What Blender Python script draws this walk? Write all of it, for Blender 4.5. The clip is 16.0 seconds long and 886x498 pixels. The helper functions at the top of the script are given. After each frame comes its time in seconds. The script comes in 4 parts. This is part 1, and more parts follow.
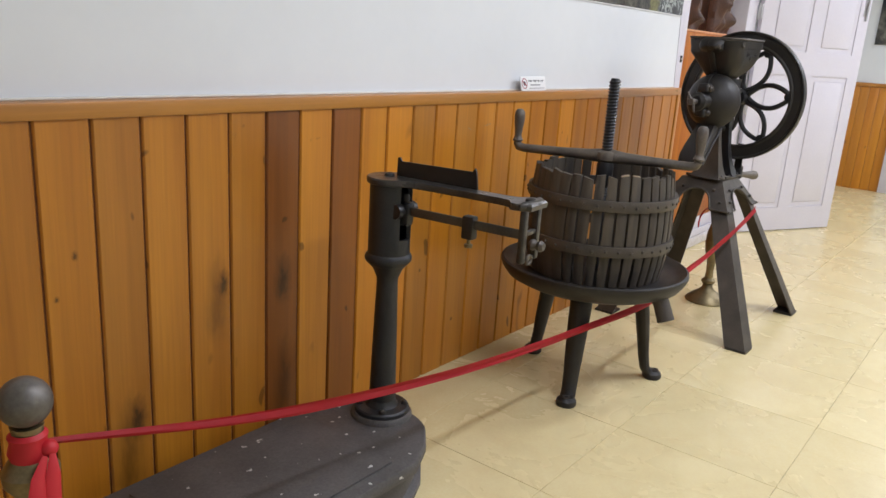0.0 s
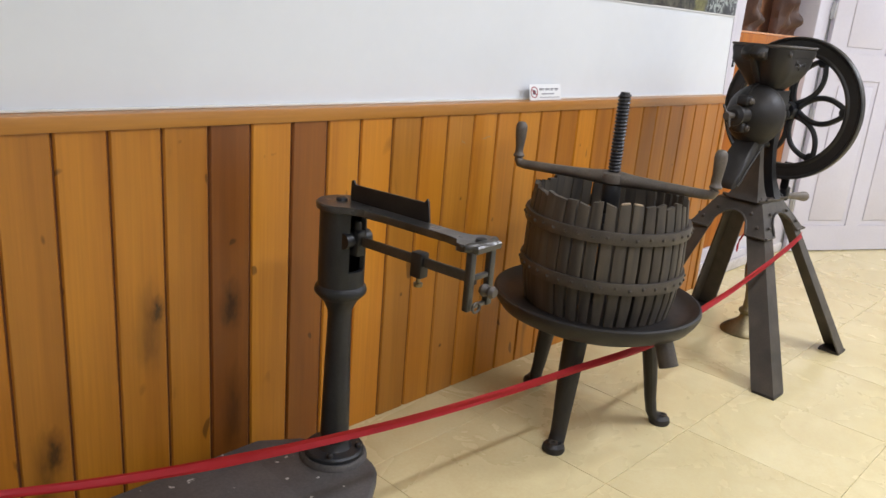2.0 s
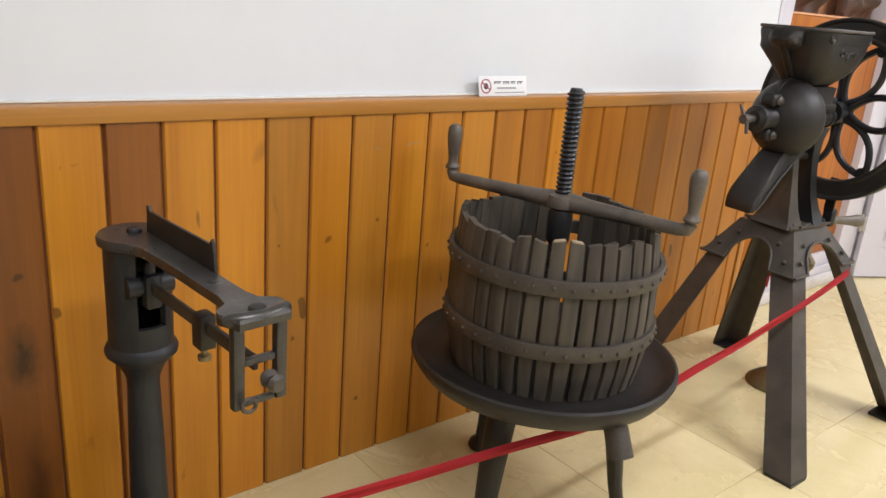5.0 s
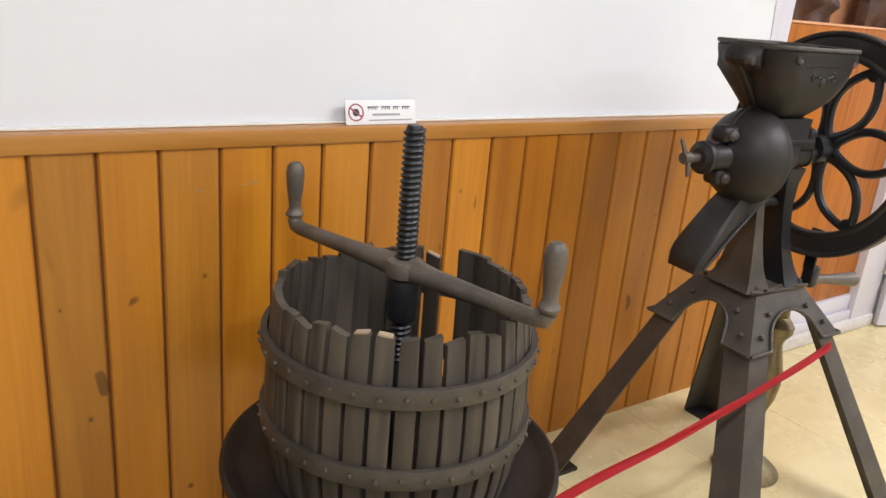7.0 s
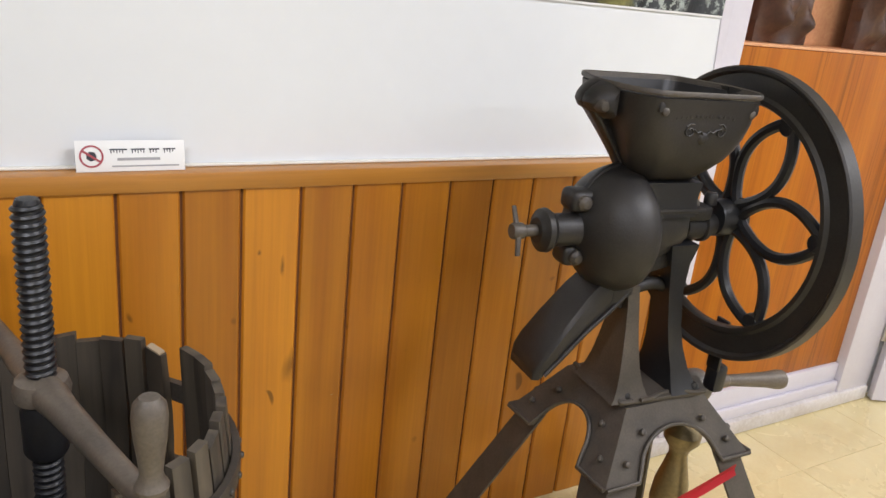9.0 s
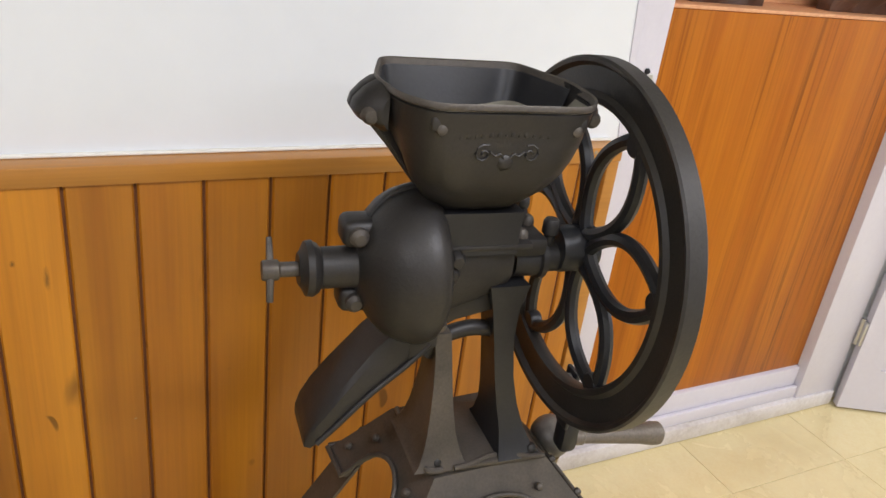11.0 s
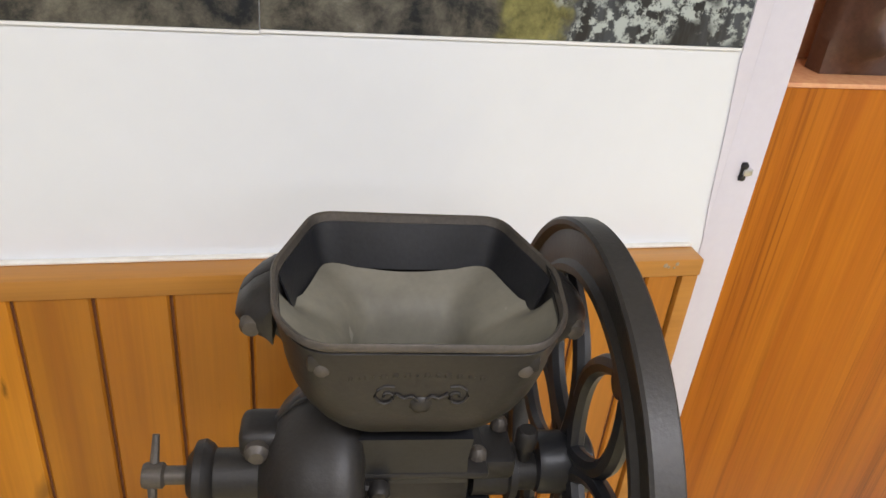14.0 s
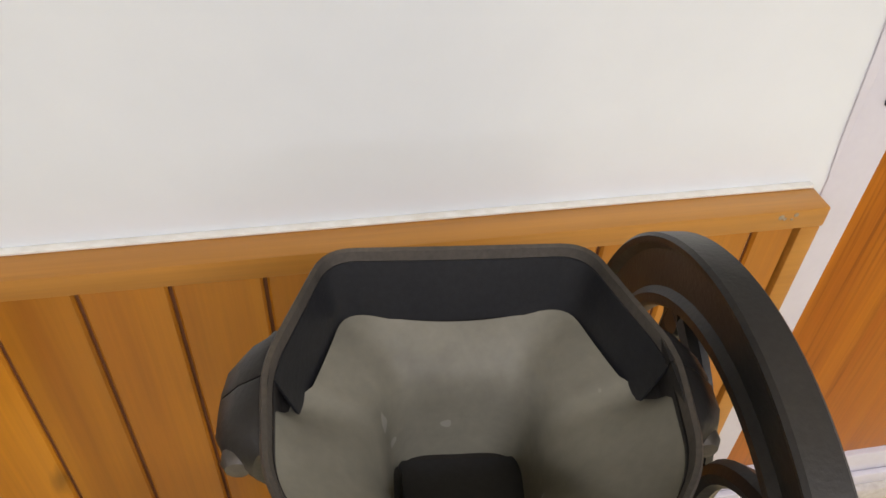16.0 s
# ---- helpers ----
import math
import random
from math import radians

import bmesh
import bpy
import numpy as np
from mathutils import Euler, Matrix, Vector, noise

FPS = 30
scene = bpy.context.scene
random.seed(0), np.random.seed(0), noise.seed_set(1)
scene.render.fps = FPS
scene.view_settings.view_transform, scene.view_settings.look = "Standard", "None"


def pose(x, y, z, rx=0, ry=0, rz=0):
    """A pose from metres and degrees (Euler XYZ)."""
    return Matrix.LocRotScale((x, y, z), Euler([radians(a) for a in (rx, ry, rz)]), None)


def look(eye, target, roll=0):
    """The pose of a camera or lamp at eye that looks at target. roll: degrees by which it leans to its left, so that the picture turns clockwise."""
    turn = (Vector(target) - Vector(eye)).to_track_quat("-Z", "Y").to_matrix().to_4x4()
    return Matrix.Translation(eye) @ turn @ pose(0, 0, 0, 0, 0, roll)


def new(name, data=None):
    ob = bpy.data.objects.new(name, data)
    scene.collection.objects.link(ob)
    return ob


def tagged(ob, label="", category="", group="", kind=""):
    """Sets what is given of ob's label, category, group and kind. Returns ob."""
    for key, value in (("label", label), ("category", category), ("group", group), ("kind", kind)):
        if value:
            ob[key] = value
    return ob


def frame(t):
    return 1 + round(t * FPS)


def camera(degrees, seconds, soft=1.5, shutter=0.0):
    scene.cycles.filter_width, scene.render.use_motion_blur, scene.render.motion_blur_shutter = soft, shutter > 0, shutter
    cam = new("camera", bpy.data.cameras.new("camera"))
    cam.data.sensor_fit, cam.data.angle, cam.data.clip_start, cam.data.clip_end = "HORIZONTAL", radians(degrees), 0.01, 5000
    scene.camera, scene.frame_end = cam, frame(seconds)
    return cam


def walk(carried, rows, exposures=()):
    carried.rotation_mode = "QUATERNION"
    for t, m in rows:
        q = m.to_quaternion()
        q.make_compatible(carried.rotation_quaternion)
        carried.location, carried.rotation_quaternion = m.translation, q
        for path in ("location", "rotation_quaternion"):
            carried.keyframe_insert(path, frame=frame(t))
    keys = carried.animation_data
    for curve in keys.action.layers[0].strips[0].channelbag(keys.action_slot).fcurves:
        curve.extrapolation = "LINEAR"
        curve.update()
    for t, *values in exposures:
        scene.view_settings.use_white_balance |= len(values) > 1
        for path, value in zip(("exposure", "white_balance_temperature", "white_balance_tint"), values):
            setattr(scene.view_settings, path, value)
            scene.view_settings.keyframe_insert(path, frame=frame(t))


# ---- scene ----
cam = camera(60.5, 16.0)
PATH = [
    (0, (-3.284, -1.928, 1.439), (-1.751, -0.758, 0.909), 3.7),
    (0.5, (-3.162, -1.922, 1.484), (-1.646, -0.741, 0.93), 4.2),
    (1, (-3.077, -1.933, 1.527), (-1.568, -0.753, 0.952), 4.5),
    (1.5, (-2.955, -1.976, 1.529), (-1.493, -0.741, 0.947), 4.8),
    (2, (-2.827, -2.011, 1.535), (-1.434, -0.698, 0.957), 4.7),
    (2.5, (-2.721, -2.013, 1.539), (-1.377, -0.65, 0.96), 4.7),
    (3, (-2.613, -2.009, 1.552), (-1.311, -0.609, 0.966), 4.7),
    (5.5, (-1.764, -1.916, 1.533), (-0.567, -0.444, 0.902), 4.7),
    (6, (-1.585, -1.908, 1.555), (-0.42, -0.412, 0.92), 4.7),
    (7, (-1.176, -1.855, 1.599), (-0.081, -0.307, 0.961), 5.0),
    (7.5, (-1.0, -1.824, 1.61), (0.073, -0.258, 0.98), 5.2),
    (8, (-0.776, -1.81, 1.653), (0.259, -0.223, 1.013), 5.6),
    (8.5, (-0.528, -1.779, 1.675), (0.47, -0.166, 1.041), 6.0),
    (9, (-0.33, -1.748, 1.695), (0.637, -0.126, 1.038), 6.1),
    (9.5, (-0.154, -1.691, 1.729), (0.788, -0.076, 1.021), 6.1),
    (10, (0.009, -1.649, 1.756), (0.931, -0.04, 1.005), 6.1),
    (12.3, (0.565, -1.483, 1.929), (1.317, 0.106, 0.976), 8.7),
    (12.5, (0.581, -1.443, 1.95), (1.315, 0.15, 0.99), 8.5),
    (13, (0.616, -1.37, 1.982), (1.291, 0.259, 1.039), 7.3),
    (13.5, (0.67, -1.324, 2.011), (1.24, 0.351, 1.079), 6.4),
    (14, (0.748, -1.299, 2.029), (1.207, 0.382, 1.047), 6.1),
    (14.4, (0.798, -1.256, 2.029), (1.195, 0.386, 0.959), 6.1),
    (14.5, (0.808, -1.25, 2.034), (1.187, 0.376, 0.933), 5.8),
    (15, (0.822, -1.12, 2.017), (1.151, 0.412, 0.775), 5.0),
    (15.2, (0.82, -1.059, 2.021), (1.144, 0.444, 0.742), 4.7),
    (15.5, (0.814, -0.989, 2.046), (1.129, 0.479, 0.725), 3.9),
    (16, (0.814, -0.913, 2.042), (1.128, 0.545, 0.709), 3.0),
]
EXPOSURES = [(0, -0.2, 6150, 10), (3, -0.08, 6250, 10), (5.5, -0.03, 6500, 10), (7, 0.0, 6500, 10), (8.5, -0.05, 6500, 10), (10, -0.16, 6500, 10), (12.5, -0.14, 6550, 10), (14.5, -0.21, 6600, 10), (16, -0.31, 6750, 10)]
walk(cam, [(t, look(eye, target, roll)) for t, eye, target, roll in PATH], EXPOSURES)

# ---- light ----
world = bpy.data.worlds.new("world")
scene.world = world
world.use_nodes = True
world.node_tree.nodes["Background"].inputs[0].default_value = (0.75, 0.82, 1.0, 1)
world.node_tree.nodes["Background"].inputs[1].default_value = 0.15


# ---- materials ----
def material(name, base, rough=0.5, metal=0.0):
    m = bpy.data.materials.new(name)
    m.use_nodes = True
    b = m.node_tree.nodes["Principled BSDF"]
    b.inputs["Base Color"].default_value = (*base, 1)
    b.inputs["Roughness"].default_value = rough
    b.inputs["Metallic"].default_value = metal
    return m


class Graph:
    """Short hand for building node trees."""

    def __init__(self, m):
        self.t = m.node_tree
        self.b = self.t.nodes["Principled BSDF"]

    def add(self, kind, **values):
        n = self.t.nodes.new(kind)
        for k, v in values.items():
            n.inputs[k].default_value = v
        return n

    def link(self, a, b):
        self.t.links.new(a, b)

    def coords(self, scale=(1, 1, 1), offset=False):
        c = self.t.nodes.new("ShaderNodeTexCoord")
        mp = self.t.nodes.new("ShaderNodeMapping")
        mp.inputs["Scale"].default_value = scale
        self.link(c.outputs["Object"], mp.inputs["Vector"])
        if offset:
            info = self.t.nodes.new("ShaderNodeObjectInfo")
            mul = self.t.nodes.new("ShaderNodeVectorMath")
            mul.operation = "SCALE"
            mul.inputs[0].default_value = (37.0, 19.0, 53.0)
            self.link(info.outputs["Random"], mul.inputs["Scale"])
            self.link(mul.outputs[0], mp.inputs["Location"])
        return mp.outputs[0]

    def noise(self, vec, scale, detail=4.0, rough=0.55, distort=0.0):
        n = self.add("ShaderNodeTexNoise", Scale=scale, Detail=detail, Roughness=rough, Distortion=distort)
        self.link(vec, n.inputs["Vector"])
        return n.outputs[0]

    def ramp(self, fac, stops):
        r = self.t.nodes.new("ShaderNodeValToRGB")
        e = r.color_ramp.elements
        while len(e) < len(stops):
            e.new(0.5)
        for el, (p, c) in zip(e, stops):
            el.position, el.color = p, (*c, 1)
        self.link(fac, r.inputs[0])
        return r.outputs[0]

    def mix(self, fac, a, b, mode="MIX"):
        n = self.t.nodes.new("ShaderNodeMix")
        n.data_type, n.blend_type = "RGBA", mode
        for sock, v in ((n.inputs[0], fac), (n.inputs[6], a), (n.inputs[7], b)):
            if isinstance(v, (int, float)):
                sock.default_value = v
            elif isinstance(v, tuple):
                sock.default_value = (*v, 1)
            else:
                self.link(v, sock)
        return n.outputs[2]

    def bump(self, height, strength, distance=0.002, normal=None):
        n = self.add("ShaderNodeBump", Strength=strength, Distance=distance)
        self.link(height, n.inputs["Height"])
        if normal is not None:
            self.link(normal, n.inputs["Normal"])
        self.link(n.outputs[0], self.b.inputs["Normal"])
        return n.outputs[0]

    def base(self, c):
        self.link(c, self.b.inputs["Base Color"])

    def rough(self, fac, lo, hi):
        r = self.t.nodes.new("ShaderNodeMapRange")
        r.inputs["To Min"].default_value, r.inputs["To Max"].default_value = lo, hi
        self.link(fac, r.inputs["Value"])
        self.link(r.outputs[0], self.b.inputs["Roughness"])


def mottled(name, a, b, scale=6.0, rough=(0.4, 0.6), fine=60.0, bump=0.15, metal=0.0, distance=0.002, speck=None, grit=0.25):
    m = material(name, a, 0.5, metal)
    g = Graph(m)
    v = g.coords()
    big, small = g.noise(v, scale, 5), g.noise(v, fine, 3)
    c = g.mix(g.ramp(big, [(0.3, (0, 0, 0)), (0.7, (1, 1, 1))]), a, b)
    c = g.mix(grit, c, g.ramp(small, [(0.3, (0.25, 0.25, 0.25)), (0.7, (0.85, 0.85, 0.85))]), "OVERLAY")
    if speck:
        c = g.mix(g.ramp(g.noise(v, speck[1], 2, 0.4), [(speck[2], (0, 0, 0)), (speck[2] + 0.02, (1, 1, 1))]), c, speck[0])
    g.base(c)
    g.rough(big, *rough)
    g.bump(small, bump, distance)
    return m


def timber(name, light, dark, grain=1.0, gloss=(0.26, 0.42), knots=True, axis=2, tint=0.5, marks=(), streak=0.0):
    m = material(name, light)
    g = Graph(m)
    s = [9.0, 9.0, 9.0]
    s[axis] = 0.55
    v = g.coords(tuple(s), True)
    broad = g.noise(v, 0.9 * grain, 3, 0.5, 0.6)
    s2 = [60.0, 60.0, 60.0]
    s2[axis] = 1.6
    fine = g.noise(g.coords(tuple(s2), True), 1.6 * grain, 3, 0.6)
    c = g.mix(g.ramp(broad, [(0.32, (0, 0, 0)), (0.68, (1, 1, 1))]), light, dark)
    c = g.mix(0.2, c, g.ramp(fine, [(0.3, (0.3, 0.3, 0.3)), (0.7, (0.72, 0.72, 0.72))]), "OVERLAY")
    info = g.t.nodes.new("ShaderNodeObjectInfo")
    tone = g.ramp(info.outputs["Random"], [(0.0, (0.62, 0.58, 0.55)), (0.45, (0.94, 0.94, 0.94)), (1.0, (1.12, 1.1, 1.05))])
    c = g.mix(tint, c, g.mix(1.0, c, tone, "MULTIPLY"))
    if knots:
        s3 = [5.2, 5.2, 5.2]
        s3[axis] = 2.1
        spots = g.noise(g.coords(tuple(s3), True), 1.5, 1.5, 0.5, 0.8)
        c = g.mix(g.ramp(spots, [(0.72, (0, 0, 0)), (0.80, (0.65, 0.65, 0.65))]), c, tuple(x * 0.22 for x in dark))
        s5 = [15.0, 15.0, 15.0]
        s5[axis] = 10.0
        dots = g.noise(g.coords(tuple(s5), True), 1.0, 1.0, 0.4, 0.4)
        c = g.mix(g.ramp(dots, [(0.755, (0, 0, 0)), (0.79, (0.7, 0.7, 0.7))]), c, tuple(x * 0.2 for x in dark))
    if streak:
        s4 = [58.0, 58.0, 58.0]
        s4[axis] = 0.8
        lines = g.noise(g.coords(tuple(s4)), 1.1, 5, 0.7, 0.7)
        where = g.noise(g.coords((4.0, 4.0, 0.5)), 1.0, 2)
        c = g.mix(g.mix(1.0, g.ramp(lines, [(0.50, (0, 0, 0)), (0.62, (streak, streak, streak))]), g.ramp(where, [(0.42, (0.1, 0.1, 0.1)), (0.62, (1, 1, 1))]), "MULTIPLY"), c, tuple(x * 0.35 for x in dark))
    for x, z, rx, rz, depth in marks:
        tc = g.t.nodes.new("ShaderNodeTexCoord")
        mp = g.t.nodes.new("ShaderNodeMapping")
        mp.inputs["Location"].default_value = (-x / rx, 0, -z / rz)
        mp.inputs["Scale"].default_value = (1 / rx, 0, 1 / rz)
        g.link(tc.outputs["Object"], mp.inputs["Vector"])
        warp = g.add("ShaderNodeTexNoise", Scale=1.6, Detail=3.0)
        g.link(mp.outputs[0], warp.inputs["Vector"])
        push = g.t.nodes.new("ShaderNodeVectorMath")
        push.operation = "MULTIPLY_ADD"
        push.inputs[1].default_value = (1.3, 1.3, 1.3)
        g.link(warp.outputs["Color"], push.inputs[0])
        g.link(mp.outputs[0], push.inputs[2])
        far = g.t.nodes.new("ShaderNodeVectorMath")
        far.operation = "DISTANCE"
        far.inputs[1].default_value = (0.65, 0.65, 0.65)
        g.link(push.outputs[0], far.inputs[0])
        spot = g.ramp(far.outputs["Value"], [(0.15, (depth, depth, depth)), (0.5, (depth * 0.45, depth * 0.45, depth * 0.45)), (1.0, (0, 0, 0))])
        c = g.mix(spot, c, tuple(v * 0.16 for v in dark))
    g.base(c)
    g.rough(fine, *gloss)
    g.bump(fine, 0.12, 0.001)
    m.node_tree.nodes["Principled BSDF"].inputs["Specular IOR Level"].default_value = 0.5
    return m


PLASTER = mottled("wall_paint", (0.770, 0.790, 0.815), (0.738, 0.757, 0.778), 1.6, (0.42, 0.6), 14.0, 0.05, distance=0.003, grit=0.04)
CEILING = mottled("ceiling_paint", (0.80, 0.80, 0.79), (0.77, 0.77, 0.76), 1.0, (0.7, 0.8), 40.0, 0.1, grit=0.04)
BOARD = timber("varnished_pine", (0.60, 0.243, 0.018), (0.47, 0.170, 0.011), tint=0.4)
# Same pine darkened near the mill: weaker sheen there is put into the colour.
BOARD_DIMMED = timber("dimmed_pine", (0.51, 0.196, 0.013), (0.37, 0.126, 0.008), tint=0.5)
BOARD_BROWN = timber("brown_pine", (0.50, 0.203, 0.017), (0.37, 0.134, 0.010), tint=0.45)
BOARD_DARK = timber("dark_heart_pine", (0.33, 0.112, 0.010), (0.23, 0.072, 0.008), tint=0.3)
BOARD_MARKED = {
    -14: timber("knotty_pine_a", (0.51, 0.207, 0.017), (0.38, 0.138, 0.010), tint=0.3, marks=((0.045, 0.655, 0.030, 0.058, 1.0), (0.02, 0.60, 0.06, 0.18, 0.5))),
    -16: timber("knotty_pine_b", (0.43, 0.176, 0.019), (0.33, 0.125, 0.013), tint=0.3, marks=((0.02, 0.30, 0.045, 0.09, 0.95), (-0.01, 0.2, 0.06, 0.22, 0.6))),
    -17: timber("knotty_pine_c", (0.51, 0.207, 0.017), (0.38, 0.138, 0.010), tint=0.3, marks=((0.01, 0.83, 0.012, 0.018, 0.9), (-0.045, 0.72, 0.01, 0.012, 0.9))),
    -12: timber("smoky_heart_pine", (0.25, 0.082, 0.010), (0.15, 0.046, 0.007), tint=0.2, marks=((0.0, 0.62, 0.05, 0.11, 0.85), (0.01, 0.25, 0.06, 0.2, 0.6))),
    -7: timber("knotty_pine_d", (0.45, 0.188, 0.020), (0.36, 0.137, 0.013), tint=0.3, marks=((0.02, 0.50, 0.010, 0.012, 0.9), (-0.03, 0.81, 0.006, 0.008, 0.8))),
    -5: timber("knotty_pine_e", (0.47, 0.197, 0.022), (0.38, 0.146, 0.015), tint=0.3, marks=((-0.02, 0.22, 0.013, 0.012, 0.9), (0.03, 0.85, 0.01, 0.01, 0.8))),
    1: timber("knotty_pine_f", (0.60, 0.243, 0.018), (0.47, 0.170, 0.011), tint=0.3, marks=((0.03, 0.98, 0.008, 0.035, 0.7), (-0.03, 1.02, 0.007, 0.01, 0.8))),
}
RAILWOOD = timber("rail_pine", (0.50, 0.225, 0.040), (0.40, 0.165, 0.025), axis=0, knots=False, tint=0.2)
GROOVE = material("groove_shadow_wood", (0.11, 0.034, 0.008), 0.8)
LAMINATE = timber("orange_laminate", (0.54, 0.176, 0.010), (0.43, 0.122, 0.007), 1.3, (0.3, 0.4), False, streak=0.85)
LAMINATE.node_tree.nodes["Principled BSDF"].inputs["Specular IOR Level"].default_value = 0.2
NICHE = mottled("salmon_lining", (0.74, 0.37, 0.19), (0.68, 0.33, 0.165), 2.0, (0.5, 0.6))
CARVED = mottled("carved_dark_wood", (0.115, 0.056, 0.036), (0.060, 0.030, 0.020), 9.0, (0.35, 0.55), 80.0, 0.5)
WHITE = mottled("white_gloss_paint", (0.665, 0.637, 0.700), (0.63, 0.602, 0.660), 3.0, (0.28, 0.42), 50.0, 0.1, grit=0.05)
PAINT_EDGE = mottled("thick_white_paint", (0.86, 0.85, 0.80), (0.74, 0.70, 0.62), 22.0, (0.4, 0.6), 60.0, 0.2, grit=0.1)
SILL = mottled("scuffed_white_paint", (0.74, 0.70, 0.70), (0.55, 0.50, 0.46), 5.0, (0.35, 0.6), 60.0, 0.2)
IRON = mottled("dusty_cast_iron", (0.0268, 0.0232, 0.0207), (0.0162, 0.0145, 0.0135), 7.0, (0.36, 0.60), 170.0, 0.35, 0.25, 0.0012)
IRON_WORN = mottled("worn_cast_iron", (0.090, 0.075, 0.061), (0.050, 0.043, 0.036), 9.0, (0.42, 0.6), 190.0, 0.35, 0.3, 0.0012)
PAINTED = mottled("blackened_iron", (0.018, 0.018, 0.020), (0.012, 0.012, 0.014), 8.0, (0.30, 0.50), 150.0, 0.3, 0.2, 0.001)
PLATFORM = mottled("paint_spattered_iron", (0.115, 0.106, 0.103), (0.075, 0.070, 0.068), 5.0, (0.5, 0.7), 120.0, 0.4, 0.2, 0.0015, ((0.55, 0.54, 0.52), 34.0, 0.715))
DUSTY = mottled("dust_coated_iron", (0.195, 0.180, 0.140), (0.132, 0.122, 0.095), 11.0, (0.5, 0.7), 90.0, 0.12, 0.0, 0.001, ((0.26, 0.25, 0.21), 26.0, 0.72), 0.1)
SCALE_IRON = mottled("blue_black_iron", (0.030, 0.031, 0.034), (0.018, 0.019, 0.022), 7.0, (0.34, 0.56), 170.0, 0.35, 0.25, 0.0012)
CRANK = mottled("hand_worn_iron", (0.150, 0.124, 0.098), (0.078, 0.066, 0.055), 10.0, (0.38, 0.58), 180.0, 0.3, 0.25, 0.001)
WHEEL_IRON = mottled("wheel_cast_iron", (0.0330, 0.0295, 0.0268), (0.0205, 0.0186, 0.0172), 7.0, (0.34, 0.56), 170.0, 0.35, 0.25, 0.0012)
HANDLED = mottled("handled_iron", (0.085, 0.080, 0.073), (0.040, 0.038, 0.035), 12.0, (0.2, 0.42), 150.0, 0.3, 0.5, 0.001)
STEEL = mottled("rubbed_steel", (0.30, 0.29, 0.27), (0.16, 0.15, 0.14), 14.0, (0.3, 0.5), 120.0, 0.2, 0.8)
STAVE = timber("weathered_stave_wood", (0.100, 0.081, 0.059), (0.034, 0.028, 0.0225), 2.2, (0.5, 0.75), False, tint=0.8)
CHIPPED = material("fresh_broken_wood", (0.34, 0.26, 0.17), 0.8)
BRONZE = mottled("tarnished_brass", (0.30, 0.24, 0.13), (0.19, 0.15, 0.085), 9.0, (0.35, 0.5), 90.0, 0.2, 0.75)
PEWTER = mottled("dull_grey_metal", (0.20, 0.185, 0.17), (0.13, 0.12, 0.11), 8.0, (0.4, 0.55), 90.0, 0.2, 0.6)
RED = material("red_satin_cloth", (0.52, 0.012, 0.022), 0.55)
GROUT = mottled("floor_grout", (0.62, 0.525, 0.31), (0.53, 0.44, 0.255), 9.0, (0.6, 0.8))
CARD = material("white_card", (0.82, 0.82, 0.82), 0.5)
INK = material("dark_print", (0.035, 0.035, 0.05), 0.6)
INK_GREY = material("grey_print", (0.35, 0.35, 0.37), 0.6)
INK_RED = material("red_print", (0.36, 0.06, 0.08), 0.5)
CHROME = material("brushed_chrome", (0.6, 0.6, 0.6), 0.3, 1.0)
LENS = material("lamp_diffuser", (0.9, 0.9, 0.9), 0.6)
LENS.node_tree.nodes["Principled BSDF"].inputs["Emission Color"].default_value = (0.94, 0.97, 1.0, 1)
LENS.node_tree.nodes["Principled BSDF"].inputs["Emission Strength"].default_value = 6.0


def tile_material():
    m = material("cream_floor_tile", (0.66, 0.55, 0.29), 0.25)
    g = Graph(m)
    v = g.coords((1, 1, 1), True)
    cloud, veins, fine = g.noise(v, 2.2, 5, 0.6, 0.6), g.noise(v, 7.0, 6, 0.65, 1.2), g.noise(v, 90.0, 2)
    c = g.mix(g.ramp(cloud, [(0.3, (0, 0, 0)), (0.7, (1, 1, 1))]), (0.76, 0.65, 0.37), (0.68, 0.565, 0.305))
    c = g.mix(0.2, c, g.ramp(veins, [(0.35, (0.36, 0.36, 0.36)), (0.65, (0.62, 0.62, 0.62))]), "OVERLAY")
    c = g.mix(0.12, c, g.ramp(fine, [(0.3, (0.3, 0.3, 0.3)), (0.7, (0.7, 0.7, 0.7))]), "OVERLAY")
    info = g.t.nodes.new("ShaderNodeObjectInfo")
    tone = g.ramp(info.outputs["Random"], [(0.0, (0.97, 0.965, 0.95)), (1.0, (1.03, 1.03, 1.03))])
    g.base(g.mix(1.0, c, tone, "MULTIPLY"))
    g.rough(cloud, 0.2, 0.34)
    g.bump(g.noise(v, 5.0, 3), 0.05, 0.003)
    return m


